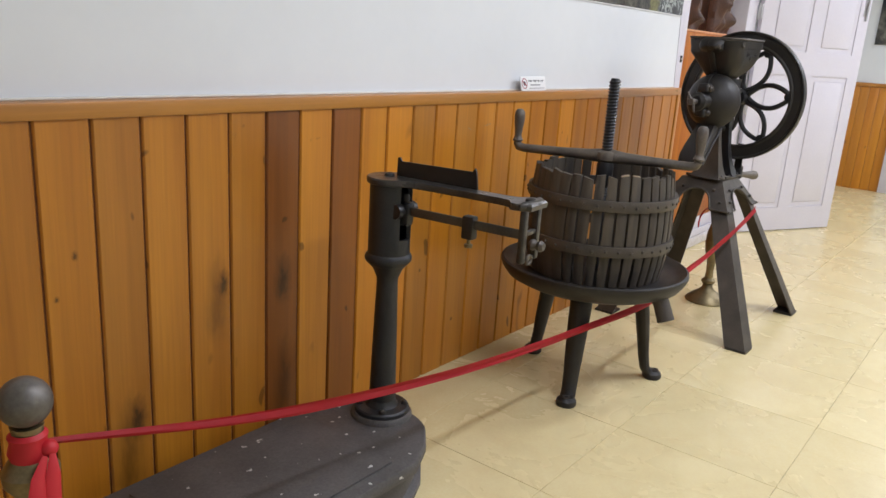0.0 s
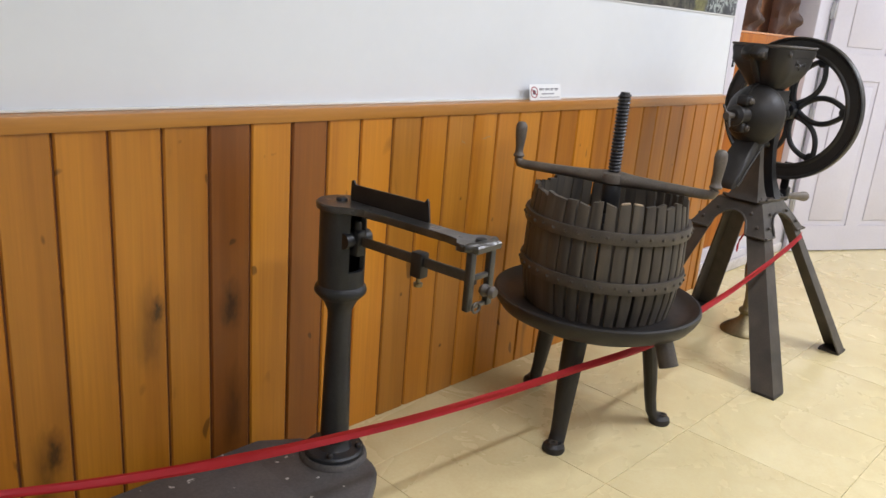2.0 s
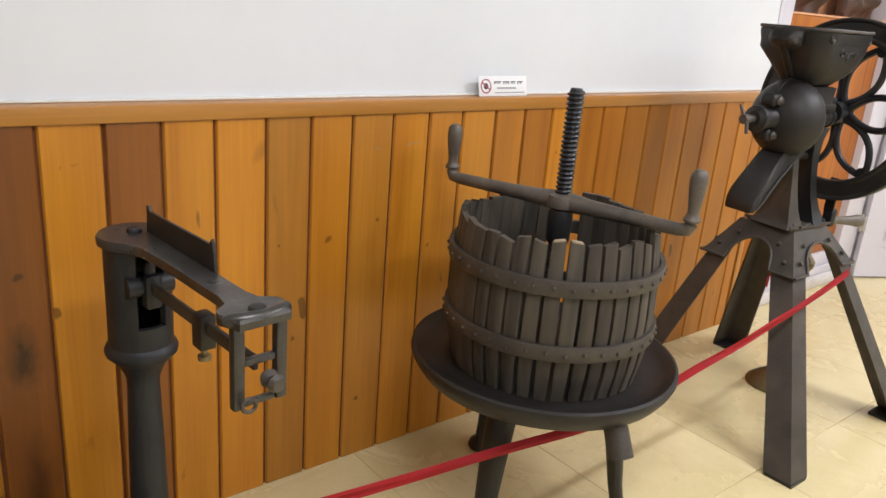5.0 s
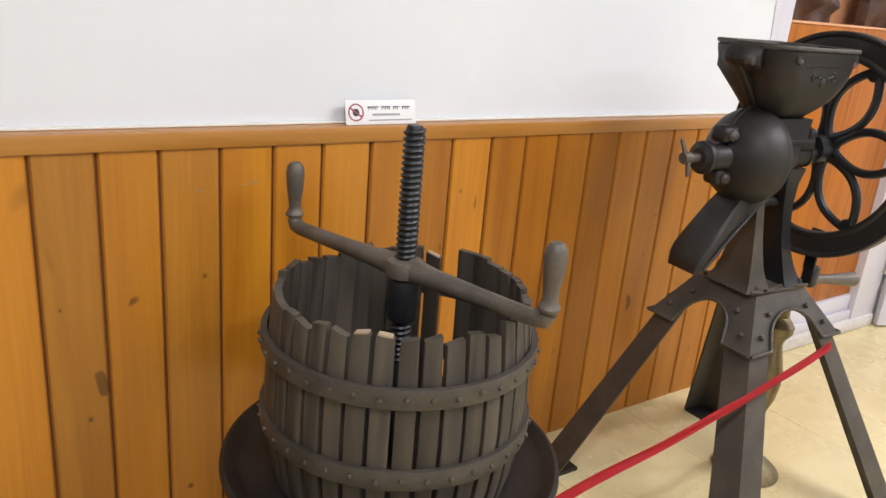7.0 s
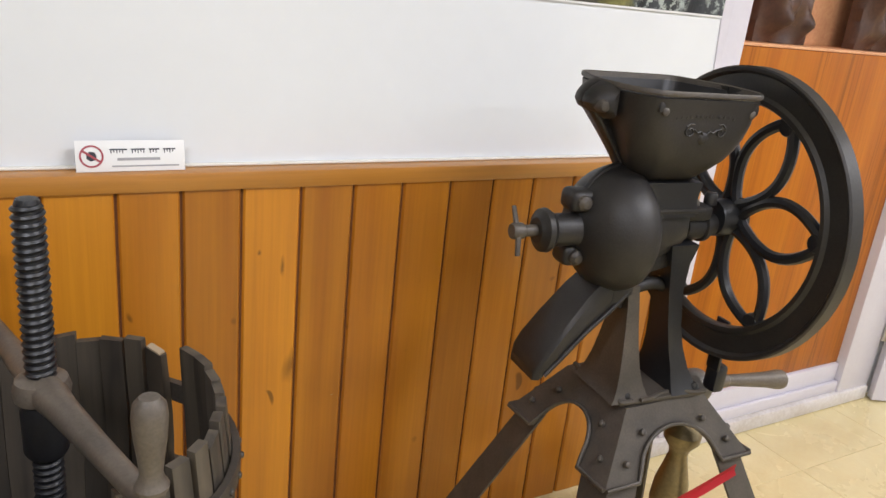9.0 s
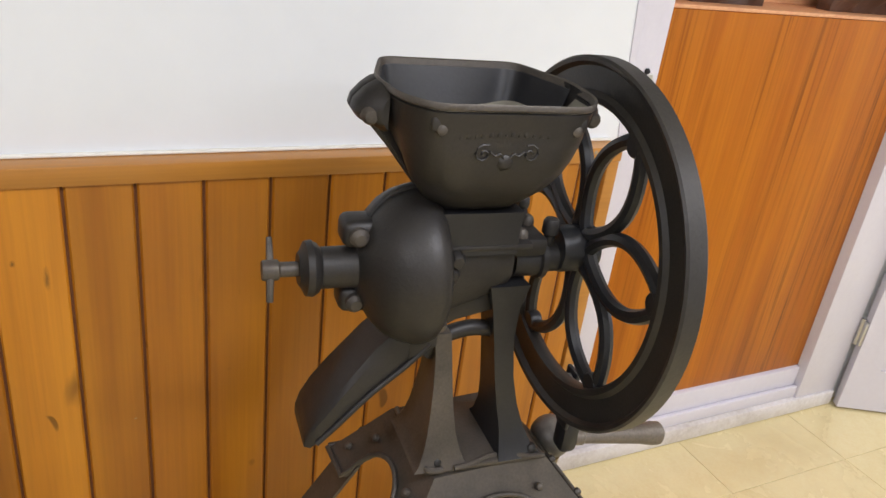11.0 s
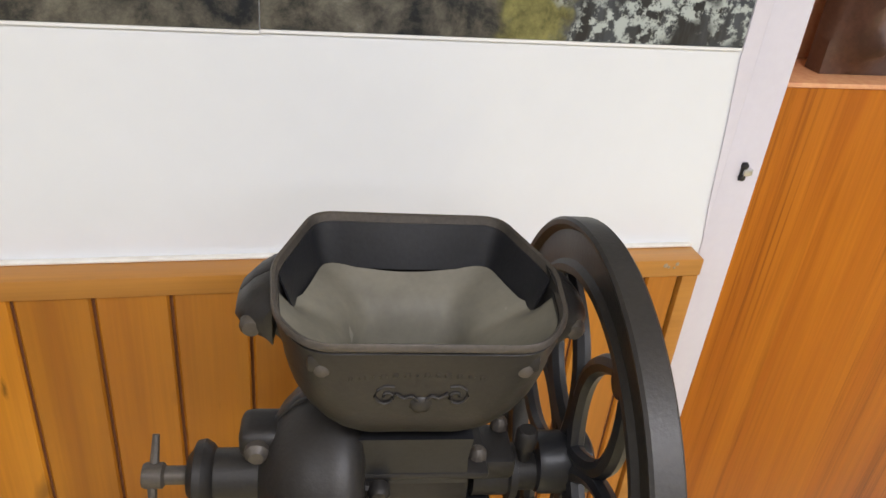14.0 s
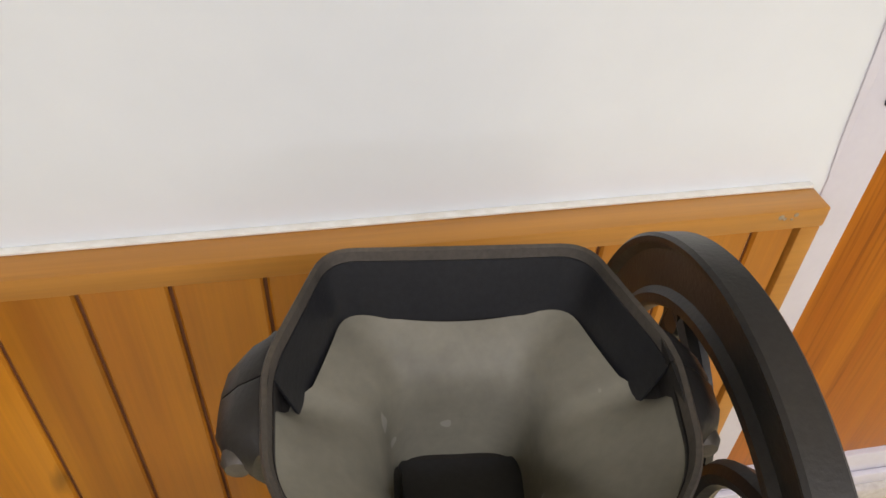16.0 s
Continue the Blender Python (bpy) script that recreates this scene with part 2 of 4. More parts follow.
def picture_material(name, shift):
    """A printed landscape: grey rock and dark shade, a strip of lawn, then white blossom among black trunks."""
    m = material(name, (0.1, 0.1, 0.1), 0.4)
    g = Graph(m)
    v = g.coords()
    sep = g.t.nodes.new("ShaderNodeSeparateXYZ")
    g.link(v, sep.inputs[0])
    wob = g.noise(v, 7.0, 4, 0.6)
    add = g.t.nodes.new("ShaderNodeMath")
    add.operation = "MULTIPLY_ADD"
    add.inputs[1].default_value = 0.35
    g.link(wob, add.inputs[0])
    g.link(sep.outputs["X"], add.inputs[2])
    place = g.t.nodes.new("ShaderNodeMath")
    place.operation = "ADD"
    place.inputs[1].default_value = shift
    g.link(add.outputs[0], place.inputs[0])
    rock = g.ramp(g.noise(v, 8.0, 9, 0.72, 0.2), [(0.42, (0.012, 0.015, 0.020)), (0.5, (0.075, 0.07, 0.06)), (0.62, (0.17, 0.16, 0.13)), (0.75, (0.33, 0.36, 0.36))])
    lawn = g.ramp(g.noise(v, 30.0, 4, 0.7), [(0.35, (0.09, 0.085, 0.028)), (0.65, (0.24, 0.23, 0.08))])
    trunk = g.ramp(g.noise(g.coords((9.0, 9.0, 1.6)), 2.2, 4, 0.6), [(0.42, (0.008, 0.010, 0.016)), (0.6, (0.05, 0.06, 0.075))])
    bloom = g.ramp(g.noise(v, 42.0, 4, 0.7), [(0.48, (0, 0, 0)), (0.56, (1, 1, 1))])
    bush = g.ramp(g.noise(v, 7.0, 3, 0.5), [(0.46, (0, 0, 0)), (0.54, (1, 1, 1))])
    shrub = g.mix(g.mix(1.0, bloom, bush, "MULTIPLY"), trunk, (0.42, 0.47, 0.46))
    c = g.mix(g.ramp(place.outputs[0], [(0.40, (0, 0, 0)), (0.44, (1, 1, 1))]), rock, lawn)
    g.base(g.mix(g.ramp(place.outputs[0], [(0.53, (0, 0, 0)), (0.57, (1, 1, 1))]), c, shrub))
    return m


TILE = tile_material()
PICTURE = picture_material("printed_garden", 0.30)
PICTURE_ROCKS = picture_material("printed_rocks", -0.6)


# ---- mesh helpers ----
def smooth(bm, angle=35):
    for f in bm.faces:
        f.smooth = True
    for e in bm.edges:
        if len(e.link_faces) == 2 and e.calc_face_angle(0) > radians(angle):
            e.smooth = False


def mesh(name, bm, mat, angle=35):
    bmesh.ops.recalc_face_normals(bm, faces=bm.faces[:])
    smooth(bm, angle)
    me = bpy.data.meshes.new(name)
    bm.to_mesh(me)
    bm.free()
    me.materials.append(mat)
    return me


def part(name, bm, mat, parent, label="", angle=35):
    ob = new(name, mesh(name, bm, mat, angle))
    ob.parent = parent
    if label:
        tagged(ob, label)
    return ob


def thing(name, label, category, at=(0, 0, 0), turn=0.0, group="", kind=""):
    ob = new(name)
    ob.matrix_basis = pose(*at, 0, 0, turn)
    ob.empty_display_size = 0.1
    return tagged(ob, label, category, group, kind)


def box(x0, x1, y0, y1, z0, z1, bevel=0.0, bm=None, segments=2):
    own = bmesh.new()
    bmesh.ops.create_cube(own, size=1)
    for v in own.verts:
        v.co = Vector((x0 + (v.co.x + 0.5) * (x1 - x0), y0 + (v.co.y + 0.5) * (y1 - y0), z0 + (v.co.z + 0.5) * (z1 - z0)))
    if bevel:
        bmesh.ops.bevel(own, geom=own.edges[:], offset=bevel, segments=segments, profile=0.5, affect="EDGES")
    return merge(bm, own)


def merge(bm, own, m=None):
    """Adds own to bm, which may be None."""
    if m is not None:
        bmesh.ops.transform(own, matrix=m, verts=own.verts)
    if bm is None:
        return own
    me = bpy.data.meshes.new("scrap")
    own.to_mesh(me)
    own.free()
    bm.from_mesh(me)
    bpy.data.meshes.remove(me)
    return bm


def lathe(profile, steps=32, bm=None, m=None, closed=False):
    """Turns (radius, height) pairs about z."""
    own = bmesh.new()
    rings = []
    for r, z in profile:
        if r < 1e-6:
            rings.append([own.verts.new((0, 0, z))])
        else:
            rings.append([own.verts.new((r * math.cos(2 * math.pi * i / steps), r * math.sin(2 * math.pi * i / steps), z)) for i in range(steps)])
    pairs = list(zip(rings, rings[1:]))
    if closed:
        pairs.append((rings[-1], rings[0]))
    for a, b in pairs:
        for i in range(steps):
            j = (i + 1) % steps
            if len(a) == 1 and len(b) == 1:
                continue
            if len(a) == 1:
                own.faces.new((a[0], b[i], b[j]))
            elif len(b) == 1:
                own.faces.new((a[i], a[j], b[0]))
            else:
                own.faces.new((a[i], a[j], b[j], b[i]))
    return merge(bm, own, m)


def tube(points, radius, sides=10, bm=None, flat=1.0, up=(0, 0, 1), cap=True, closed=False):
    """Sweeps a round (or flattened) section along points; radius is one number or one for each point."""
    own = bmesh.new()
    pts = [Vector(p) for p in points]
    n = len(pts)
    rad = [radius] * n if isinstance(radius, (int, float)) else list(radius)
    rings = []
    for i, p in enumerate(pts):
        a, b = (pts[(i - 1) % n], pts[(i + 1) % n]) if closed else (pts[max(i - 1, 0)], pts[min(i + 1, n - 1)])
        d = (b - a).normalized()
        side = d.cross(Vector(up))
        side = (side if side.length > 1e-4 else d.cross(Vector((1, 0, 0)))).normalized()
        over = side.cross(d).normalized()
        rings.append([own.verts.new(p + rad[i] * (math.cos(2 * math.pi * k / sides) * side + flat * math.sin(2 * math.pi * k / sides) * over)) for k in range(sides)])
    pairs = list(zip(rings, rings[1:])) + ([(rings[-1], rings[0])] if closed else [])
    for a, b in pairs:
        for k in range(sides):
            own.faces.new((a[k], a[(k + 1) % sides], b[(k + 1) % sides], b[k]))
    if cap and not closed:
        own.faces.new(rings[0][::-1])
        own.faces.new(rings[-1])
    return merge(bm, own)


def prism(outline, thick, m=None, bm=None, bevel=0.0):
    """Extrudes an outline of (u, w) pairs, laid in x and z, by thick in y about y = 0."""
    own = bmesh.new()
    verts = [own.verts.new((u, -thick / 2, w)) for u, w in outline]
    face = own.faces.new(verts)
    out = bmesh.ops.extrude_face_region(own, geom=[face])
    bmesh.ops.translate(own, verts=[v for v in out["geom"] if isinstance(v, bmesh.types.BMVert)], vec=(0, thick, 0))
    bmesh.ops.recalc_face_normals(own, faces=own.faces[:])
    if bevel:
        hard = [e for e in own.edges if len(e.link_faces) == 2 and e.calc_face_angle(0) > radians(60)]
        bmesh.ops.bevel(own, geom=hard, offset=bevel, segments=2, profile=0.5, affect="EDGES")
    return merge(bm, own, m)


def loft(rings, bm=None, cap=(True, True)):
    """Skins closed rings of equal length."""
    own = bmesh.new()
    made = [[own.verts.new(p) for p in ring] for ring in rings]
    for a, b in zip(made, made[1:]):
        for k in range(len(a)):
            own.faces.new((a[k], a[(k + 1) % len(a)], b[(k + 1) % len(a)], b[k]))
    if cap[0]:
        own.faces.new(made[0][::-1])
    if cap[1]:
        own.faces.new(made[-1])
    return merge(bm, own)


def glide(keys, steps):
    """A smooth line through the keys."""
    k = [Vector(keys[0]) * 2 - Vector(keys[1])] + [Vector(p) for p in keys] + [Vector(keys[-1]) * 2 - Vector(keys[-2])]
    out = []
    for a, b, c, d in zip(k, k[1:], k[2:], k[3:]):
        for i in range(steps):
            t = i / steps
            out.append(0.5 * (2 * b + (c - a) * t + (2 * a - 5 * b + 4 * c - d) * t * t + (3 * b - a - 3 * c + d) * t ** 3))
    return out + [k[-2]]


def bolt(r, h, bm=None, m=None):
    """A low domed bolt head that stands on z = 0."""
    return lathe([(r, -0.004), (r, h * 0.35), (r * 0.85, h * 0.75), (r * 0.45, h), (0, h)], 10, bm, m)


def along(p, q):
    """A matrix that lays the z axis from p to q, with its origin at p."""
    d = Vector(q) - Vector(p)
    return Matrix.Translation(p) @ d.to_track_quat("Z", "Y").to_matrix().to_4x4()


# ---- room ----
X0, X1, Y0, H = -5.5, 7.1, -5.6, 2.95
WALL_Y = 0.062
DOOR_L, DOOR_R, DOOR_TOP = 1.735, 3.20, 2.32


def build_room():
    wall = tagged(new("wall_north"), "white painted plaster wall with a doorway", "wall", kind="structure")
    part("wall_panel", box(X0 - 0.2, DOOR_L, WALL_Y, WALL_Y + 0.22, 0, H), PLASTER, wall)
    part("wall_panel", box(DOOR_R, X1 + 0.2, WALL_Y, WALL_Y + 0.22, 0, H), PLASTER, wall)
    part("wall_panel", box(DOOR_L, DOOR_R, WALL_Y, WALL_Y + 0.22, DOOR_TOP, H), PLASTER, wall)
    for name, b, what in (
        ("wall_east", box(X1, X1 + 0.2, Y0, WALL_Y, 0, H), "white painted end wall of the hall"),
        ("wall_west", box(X0 - 0.2, X0, Y0, WALL_Y, 0, H), "white painted end wall behind the walker"),
        ("wall_south", box(X0 - 0.2, X1 + 0.2, Y0 - 0.2, Y0, 0, H), "white painted long wall behind the walker"),
    ):
        tagged(new(name, mesh(name, b, PLASTER)), what, "wall", kind="structure")
    tagged(new("ceiling", mesh("ceiling", box(X0 - 0.2, X1 + 0.2, Y0 - 0.2, WALL_Y + 0.9, H, H + 0.15), CEILING)), "plain white painted ceiling", "ceiling", kind="structure")


def build_lights():
    """Long ceiling fittings in two rows, added out of view to light the hall."""
    spots = [(x, y) for y in (-1.9, -4.0) for x in (-1.3, 1.2, 3.7, 6.2)]
    for x, y in spots:
        watts = LAMP_WATTS[x] * (1.3 if y > -3 else 0.65)
        lamp = thing("added_ceiling_light", "long white ceiling light with a glowing diffuser, added out of view", "ceiling light", (x, y, H), group="ceiling lights")
        part("housing", box(-0.62, 0.62, -0.09, 0.09, -0.05, 0, 0.008), WHITE, lamp)
        part("diffuser", box(-0.6, 0.6, -0.07, 0.07, -0.062, -0.051, 0.003), LENS, lamp)
        data = bpy.data.lights.new("tube", "AREA")
        data.shape, data.size, data.size_y, data.energy, data.color = "RECTANGLE", 1.2, 0.14, watts, (0.93, 0.95, 1.06)
        bulb = new("tube", data)
        bulb.matrix_basis = pose(0, 0, -0.066)
        bulb.parent = lamp


# Watts of the added lamps by their x, balanced for brightness along the hall.
LAMP_WATTS = {-1.3: 31.0, 1.2: 39.0, 3.7: 30.0, 6.2: 20.0}
build_room()
build_lights()

# ---- wainscot ----
PITCH, LAST, BOARD_TOP = 0.1432, 11, 1.191


def joint_x(k):
    return PITCH * k - 0.003 * math.sin(2.1 * k)


def build_wainscot():
    panel = tagged(new("wainscot"), "varnished tongue-and-groove pine wainscot with a top rail", "wainscot", kind="structure")
    part("backing", box(X0, 1.66, 0.008, WALL_Y, 0.002, 1.19), GROOVE, panel)
    dark = {-12, -10, -22, -27}
    low = int((X0 + 0.2) / PITCH)
    for k in range(low, LAST + 1):
        a, b = joint_x(k), joint_x(k + 1) if k < LAST else 1.662
        w = (b - a) / 2
        own = bmesh.new()
        outline = [(-w + 0.003, 0.0085), (-w + 0.0035, 0.005), (-w + 0.008, 0.0), (w - 0.008, 0.0), (w - 0.0035, 0.005), (w - 0.003, 0.0085)]
        loft([[(x, y, z) for x, y in outline] for z in (0.001, BOARD_TOP - 0.004)], own)
        plank = part("plank", own, BOARD_MARKED.get(k, BOARD_DARK if k in dark else BOARD_DIMMED if k > -2 else BOARD_BROWN if k < -11 else BOARD), panel, "dark heartwood board" if k in dark else "", 20)
        plank.location = ((a + b) / 2, 0.0, 0)
    part("stile", box(1.663, 1.702, -0.008, WALL_Y - 0.001, 0.001, 1.187, 0.003), RAILWOOD, panel)
    part("top_rail", box(X0, 1.705, -0.010, WALL_Y - 0.001, 1.1875, 1.231, 0.004), RAILWOOD, panel)
    part("paint_edge", box(X0, 1.702, 0.046, WALL_Y - 0.0005, 1.2312, 1.2372, 0.002), PAINT_EDGE, panel, "ragged white paint line above the rail")
    for x, z, w in ((1.612, 1.218, 0.006), (1.620, 1.214, 0.004), (1.640, 1.221, 0.005), (1.634, 1.212, 0.003)):
        part("chip", lathe([(0, 0.0), (w, 0.0), (w * 0.7, 0.0012), (0, 0.0014)], 7, None, pose(x, -0.0101, z, 90, 0, 0)), CHIPPED, panel, "pale chipped spot")


build_wainscot()


def build_scratches():
    """Pale scratches across three boards."""
    panel = bpy.data.objects["wainscot"]
    for x, z, pts in ((-0.635, 1.086, ((0, 0), (0.004, -0.007), (0.011, -0.006), (0.020, -0.012))), (-0.515, 1.086, ((0, 0), (0.016, 0.002), (0.030, 0.007), (0.048, 0.007))), (0.397, 0.576, ((0, 0), (0.003, 0.001), (0.006, 0.0)))):
        part("scratch", tube([(x + u, -0.0002, z + w) for u, w in pts], 0.0012, 6, None, 0.5, (0, 1, 0)), CHIPPED, panel, "pale scratch in the varnish")


build_scratches()


# ---- doorway, cupboard front and niche ----
def build_doorway():
    frame_ = tagged(new("door_frame"), "white painted wooden door frame with a scuffed sill", "door frame", kind="structure")
    y0, y1 = 0.058, 0.275
    part("jamb", box(DOOR_L, 1.826, y0 + 0.0002, y1, 0.012, DOOR_TOP - 0.09, 0.0008), WHITE, frame_)
    part("jamb", box(2.965, DOOR_R - 0.002, y0 - 0.02, y1, 0.012, DOOR_TOP - 0.09, 0.004), WHITE, frame_)
    part("head", box(DOOR_L, DOOR_R - 0.002, y0, y1, DOOR_TOP - 0.09, DOOR_TOP, 0.004), WHITE, frame_)
    part("sill", box(1.831, 2.964, 0.066, y1, 0.075, 0.212, 0.006), WHITE, frame_)
    part("nosing", box(1.831, 2.964, 0.046, 0.0655, 0.074, 0.128, 0.006), WHITE, frame_)
    part("threshold", box(DOOR_L, DOOR_R - 0.002, 0.026, y1, 0.002, 0.072, 0.01), SILL, frame_)
    part("paint_overlap", loft([[(x, y, z) for x, z in ((DOOR_L - 0.0005, 1.24), (DOOR_L - 0.0005, 2.3), (1.694, 2.3), (1.697, 1.66), (1.712, 1.50), (1.724, 1.33))] for y in (0.0578, WALL_Y - 0.0003)]), WHITE, frame_, "frame paint brushed over the plaster")
    lock = thing("latch_plate", "small dark metal latch plate screwed to the white frame", "latch", (1.782, 0.057, 1.415))
    part("plate", box(-0.007, 0.007, -0.003, 0.001, -0.022, 0.022, 0.002), PAINTED, lock)
    part("tongue", box(-0.002, 0.020, -0.010, -0.003, -0.008, 0.008, 0.003), CHROME, lock)
    for z in (-0.014, 0.014):
        part("screw_head", bolt(0.008, 0.006, None, pose(0, -0.003, z, 90)), PAINTED, lock)


def build_cupboard():
    unit = thing("display_cupboard", "orange wood-grain cupboard front below an open salmon-lined display niche", "cupboard", (2.398, 0.082, 0.0))
    part("front_panel", box(-0.567, 0.567, 0.0, 0.022, 0.214, 1.600, 0.002), LAMINATE, unit)
    part("ledge", box(-0.567, 0.567, -0.006, 0.198, 1.601, 1.612, 0.002), NICHE, unit)
    part("lining_back", box(-0.62, 0.62, 0.20, 0.22, 1.58, 2.3), NICHE, unit)
    part("lining_side", box(-0.59, -0.568, 0.03, 0.1995, 1.613, 2.3), NICHE, unit)
    part("lining_side", box(0.568, 0.59, 0.03, 0.1995, 1.613, 2.3), NICHE, unit)
    part("lining_top", box(-0.62, 0.62, 0.03, 0.22, 2.3005, 2.32), NICHE, unit)


def carved_block(at, w, h, seed, group):
    """A dark carved panel with rounded lumps of relief."""
    rng = random.Random(seed)
    own = bmesh.new()
    bmesh.ops.create_grid(own, x_segments=40, y_segments=48, size=0.5)
    bumps = [(rng.uniform(-0.45, 0.45), rng.uniform(-0.48, 0.48), rng.uniform(0.05, 0.13), rng.uniform(0.02, 0.05)) for _ in range(26)]
    for v in own.verts:
        u, s = v.co.x, v.co.y
        d = sum(a * math.exp(-(((u - p) / r) ** 2 + ((s - q) / (r * 1.2)) ** 2)) for p, q, r, a in bumps)
        d += 0.012 * math.sin(19 * math.hypot(u - 0.1, s + 0.2))
        edge = min(0.5 - abs(u), 0.5 - abs(s))
        d *= min(1, max(0, edge * 9))
        v.co = Vector((u * w, -0.045 - d * 0.9, (s + 0.5) * h))
    rim = [e for e in own.edges if e.is_boundary]
    out = bmesh.ops.extrude_edge_only(own, edges=rim)
    for v in out["geom"]:
        if isinstance(v, bmesh.types.BMVert):
            v.co.y = 0.008
    ob = new("carved_panel", mesh("carved_panel", own, CARVED, 60))
    ob.matrix_basis = pose(*at)
    tagged(ob, "dark brown carved wooden panel standing on the ledge", "carving", group)


def build_door():
    door = tagged(new("door_1"), "white painted panelled door standing open", "door", kind="structure")
    door.matrix_basis = pose(3.215, 0.03, 0.012, 0, 0, -28)
    w, h, t = 1.20, 2.18, 0.04
    stiles = [(0, 0.12), (0.54, 0.66), (1.08, w)]
    rails = [(0, 0.20), (1.325, 1.515), (2.04, h)]
    for a, b in stiles:
        part("stile", box(a, b, -t, 0, 0, h), WHITE, door)
    for a, b in rails:
        for c, d in ((0.12, 0.54), (0.66, 1.08)):
            part("rail", box(c, d, -t, 0, a, b), WHITE, door)
    for a, b in ((0.20, 1.325), (1.515, 2.04)):
        for c, d in ((0.12, 0.54), (0.66, 1.08)):
            part("panel", box(c + 0.001, d - 0.001, -t + 0.008, -0.008, a + 0.001, b - 0.001), WHITE, door)
            part("raised_field", box(c + 0.045, d - 0.045, -t + 0.001, -t + 0.0078, a + 0.045, b - 0.045, 0.005), WHITE, door)
    bolt_ = part("barrel_bolt", tube([(1.15, -t - 0.016, 1.80), (1.15, -t - 0.016, 2.08)], 0.009, 10), CHROME, door, "chrome barrel bolt")
    part("bolt_plate", box(1.125, 1.175, -t - 0.006, -t + 0.001, 1.84, 2.04, 0.002), CHROME, bolt_)
    for z in (0.36, 1.05, 1.8):
        part("hinge", merge(lathe([(0, -0.06), (0.010, -0.06), (0.010, 0.06), (0, 0.06)], 12, None, pose(-0.012, -0.008, z)), box(-0.012, 0.0, -0.036, -0.004, z - 0.055, z + 0.055, 0.002)), CHROME, door)


def build_far_end():
    far = tagged(new("wainscot_far"), "strip of orange pine wainscot on the far wall", "wainscot", kind="structure")
    for i in range(5):
        part("plank", box(X1 - 0.02, X1 - 0.001, -0.12 - 0.1 * i, -0.022 - 0.1 * i, 0.001, 1.22, 0.003), BOARD, far)
    part("top_rail", box(X1 - 0.034, X1 - 0.001, -0.52, -0.02, 1.221, 1.262, 0.003), RAILWOOD, far)
    part("stile", box(X1 - 0.06, X1 - 0.001, -1.0, -0.523, 0.001, 1.262, 0.004), WHITE, far)
    pic = thing("wall_photograph", "framed photograph hanging on the far wall", "picture", (X1 - 0.001, -0.47, 1.70))
    part("print", box(-0.02, -0.0, -0.45, 0.30, 0, 0.6, 0.002), PICTURE_ROCKS, pic)


build_doorway()
build_cupboard()
carved_block((2.107, 0.19, 1.613), 0.285, 0.62, 4, "carvings in the niche")
carved_block((2.715, 0.19, 1.613), 0.33, 0.58, 9, "carvings in the niche")
build_door()
build_far_end()


# ---- pictures and sign on the wall ----
def build_pictures():
    for x0, x1, z0, name in ((0.752, 1.692, 1.686, "garden"), (-0.62, 0.75, 1.684, "rocks")):
        pic = thing("landscape_print", "wide unframed landscape print fixed to the plaster wall", "picture", ((x0 + x1) / 2, WALL_Y - 0.0015, z0), group="landscape prints")
        w = (x1 - x0) / 2
        part("print", box(-w, w, -0.006, 0.0, 0.0, 0.78, 0.001), PICTURE if name == "garden" else PICTURE_ROCKS, pic)
        part("border", box(-w, w, -0.0065, -0.0, -0.006, -0.0005), CARD, pic)


def build_sign():
    sign = thing("notice_card", "small white notice with a red prohibition ring, on the wainscot rail", "sign", (-0.101, 0.018, 1.2315), 0.8)
    lean = pose(0, 0, 0, -12)
    part("card", merge(None, box(-0.114, 0.114, -0.0025, 0.0, 0, 0.068, 0.0008), lean), CARD, sign)
    ring = lathe([(0.0205, -0.0004), (0.0245, -0.0004), (0.0245, 0.0004), (0.0205, 0.0004)], 28, None, lean @ pose(-0.082, -0.0034, 0.034, 90), True)
    box_ = box(-0.021, 0.021, -0.0004, 0.0004, -0.0024, 0.0024)
    part("prohibition_ring", merge(ring, box_, lean @ pose(-0.082, -0.0035, 0.034, 0, 35, 0)), INK_RED, sign, "red ring with a slash")
    part("pictogram", merge(None, lathe([(0, -0.0003), (0.011, -0.0003), (0.011, 0.0003), (0, 0.0003)], 7, None), lean @ pose(-0.082, -0.0030, 0.034, 90)), INK, sign)
    x = -0.045
    for w in (0.036, 0.030, 0.022, 0.027):
        own = box(x, x + w, -0.0032, -0.0026, 0.047, 0.050)
        for i in range(int(w / 0.006)):
            box(x + 0.002 + i * 0.006, x + 0.004 + i * 0.006, -0.0032, -0.0026, 0.040 + 0.002 * (i % 2), 0.047, 0, own)
        part("line_of_print", merge(None, own, lean), INK, sign)
        x += w + 0.008
    part("line_of_print", merge(None, box(-0.030, 0.060, -0.0032, -0.0026, 0.024, 0.030), lean), INK_GREY, sign)
    part("line_of_print", merge(None, box(-0.042, 0.100, -0.0032, -0.0026, 0.010, 0.0135), lean), INK_GREY, sign)


build_pictures()
build_sign()


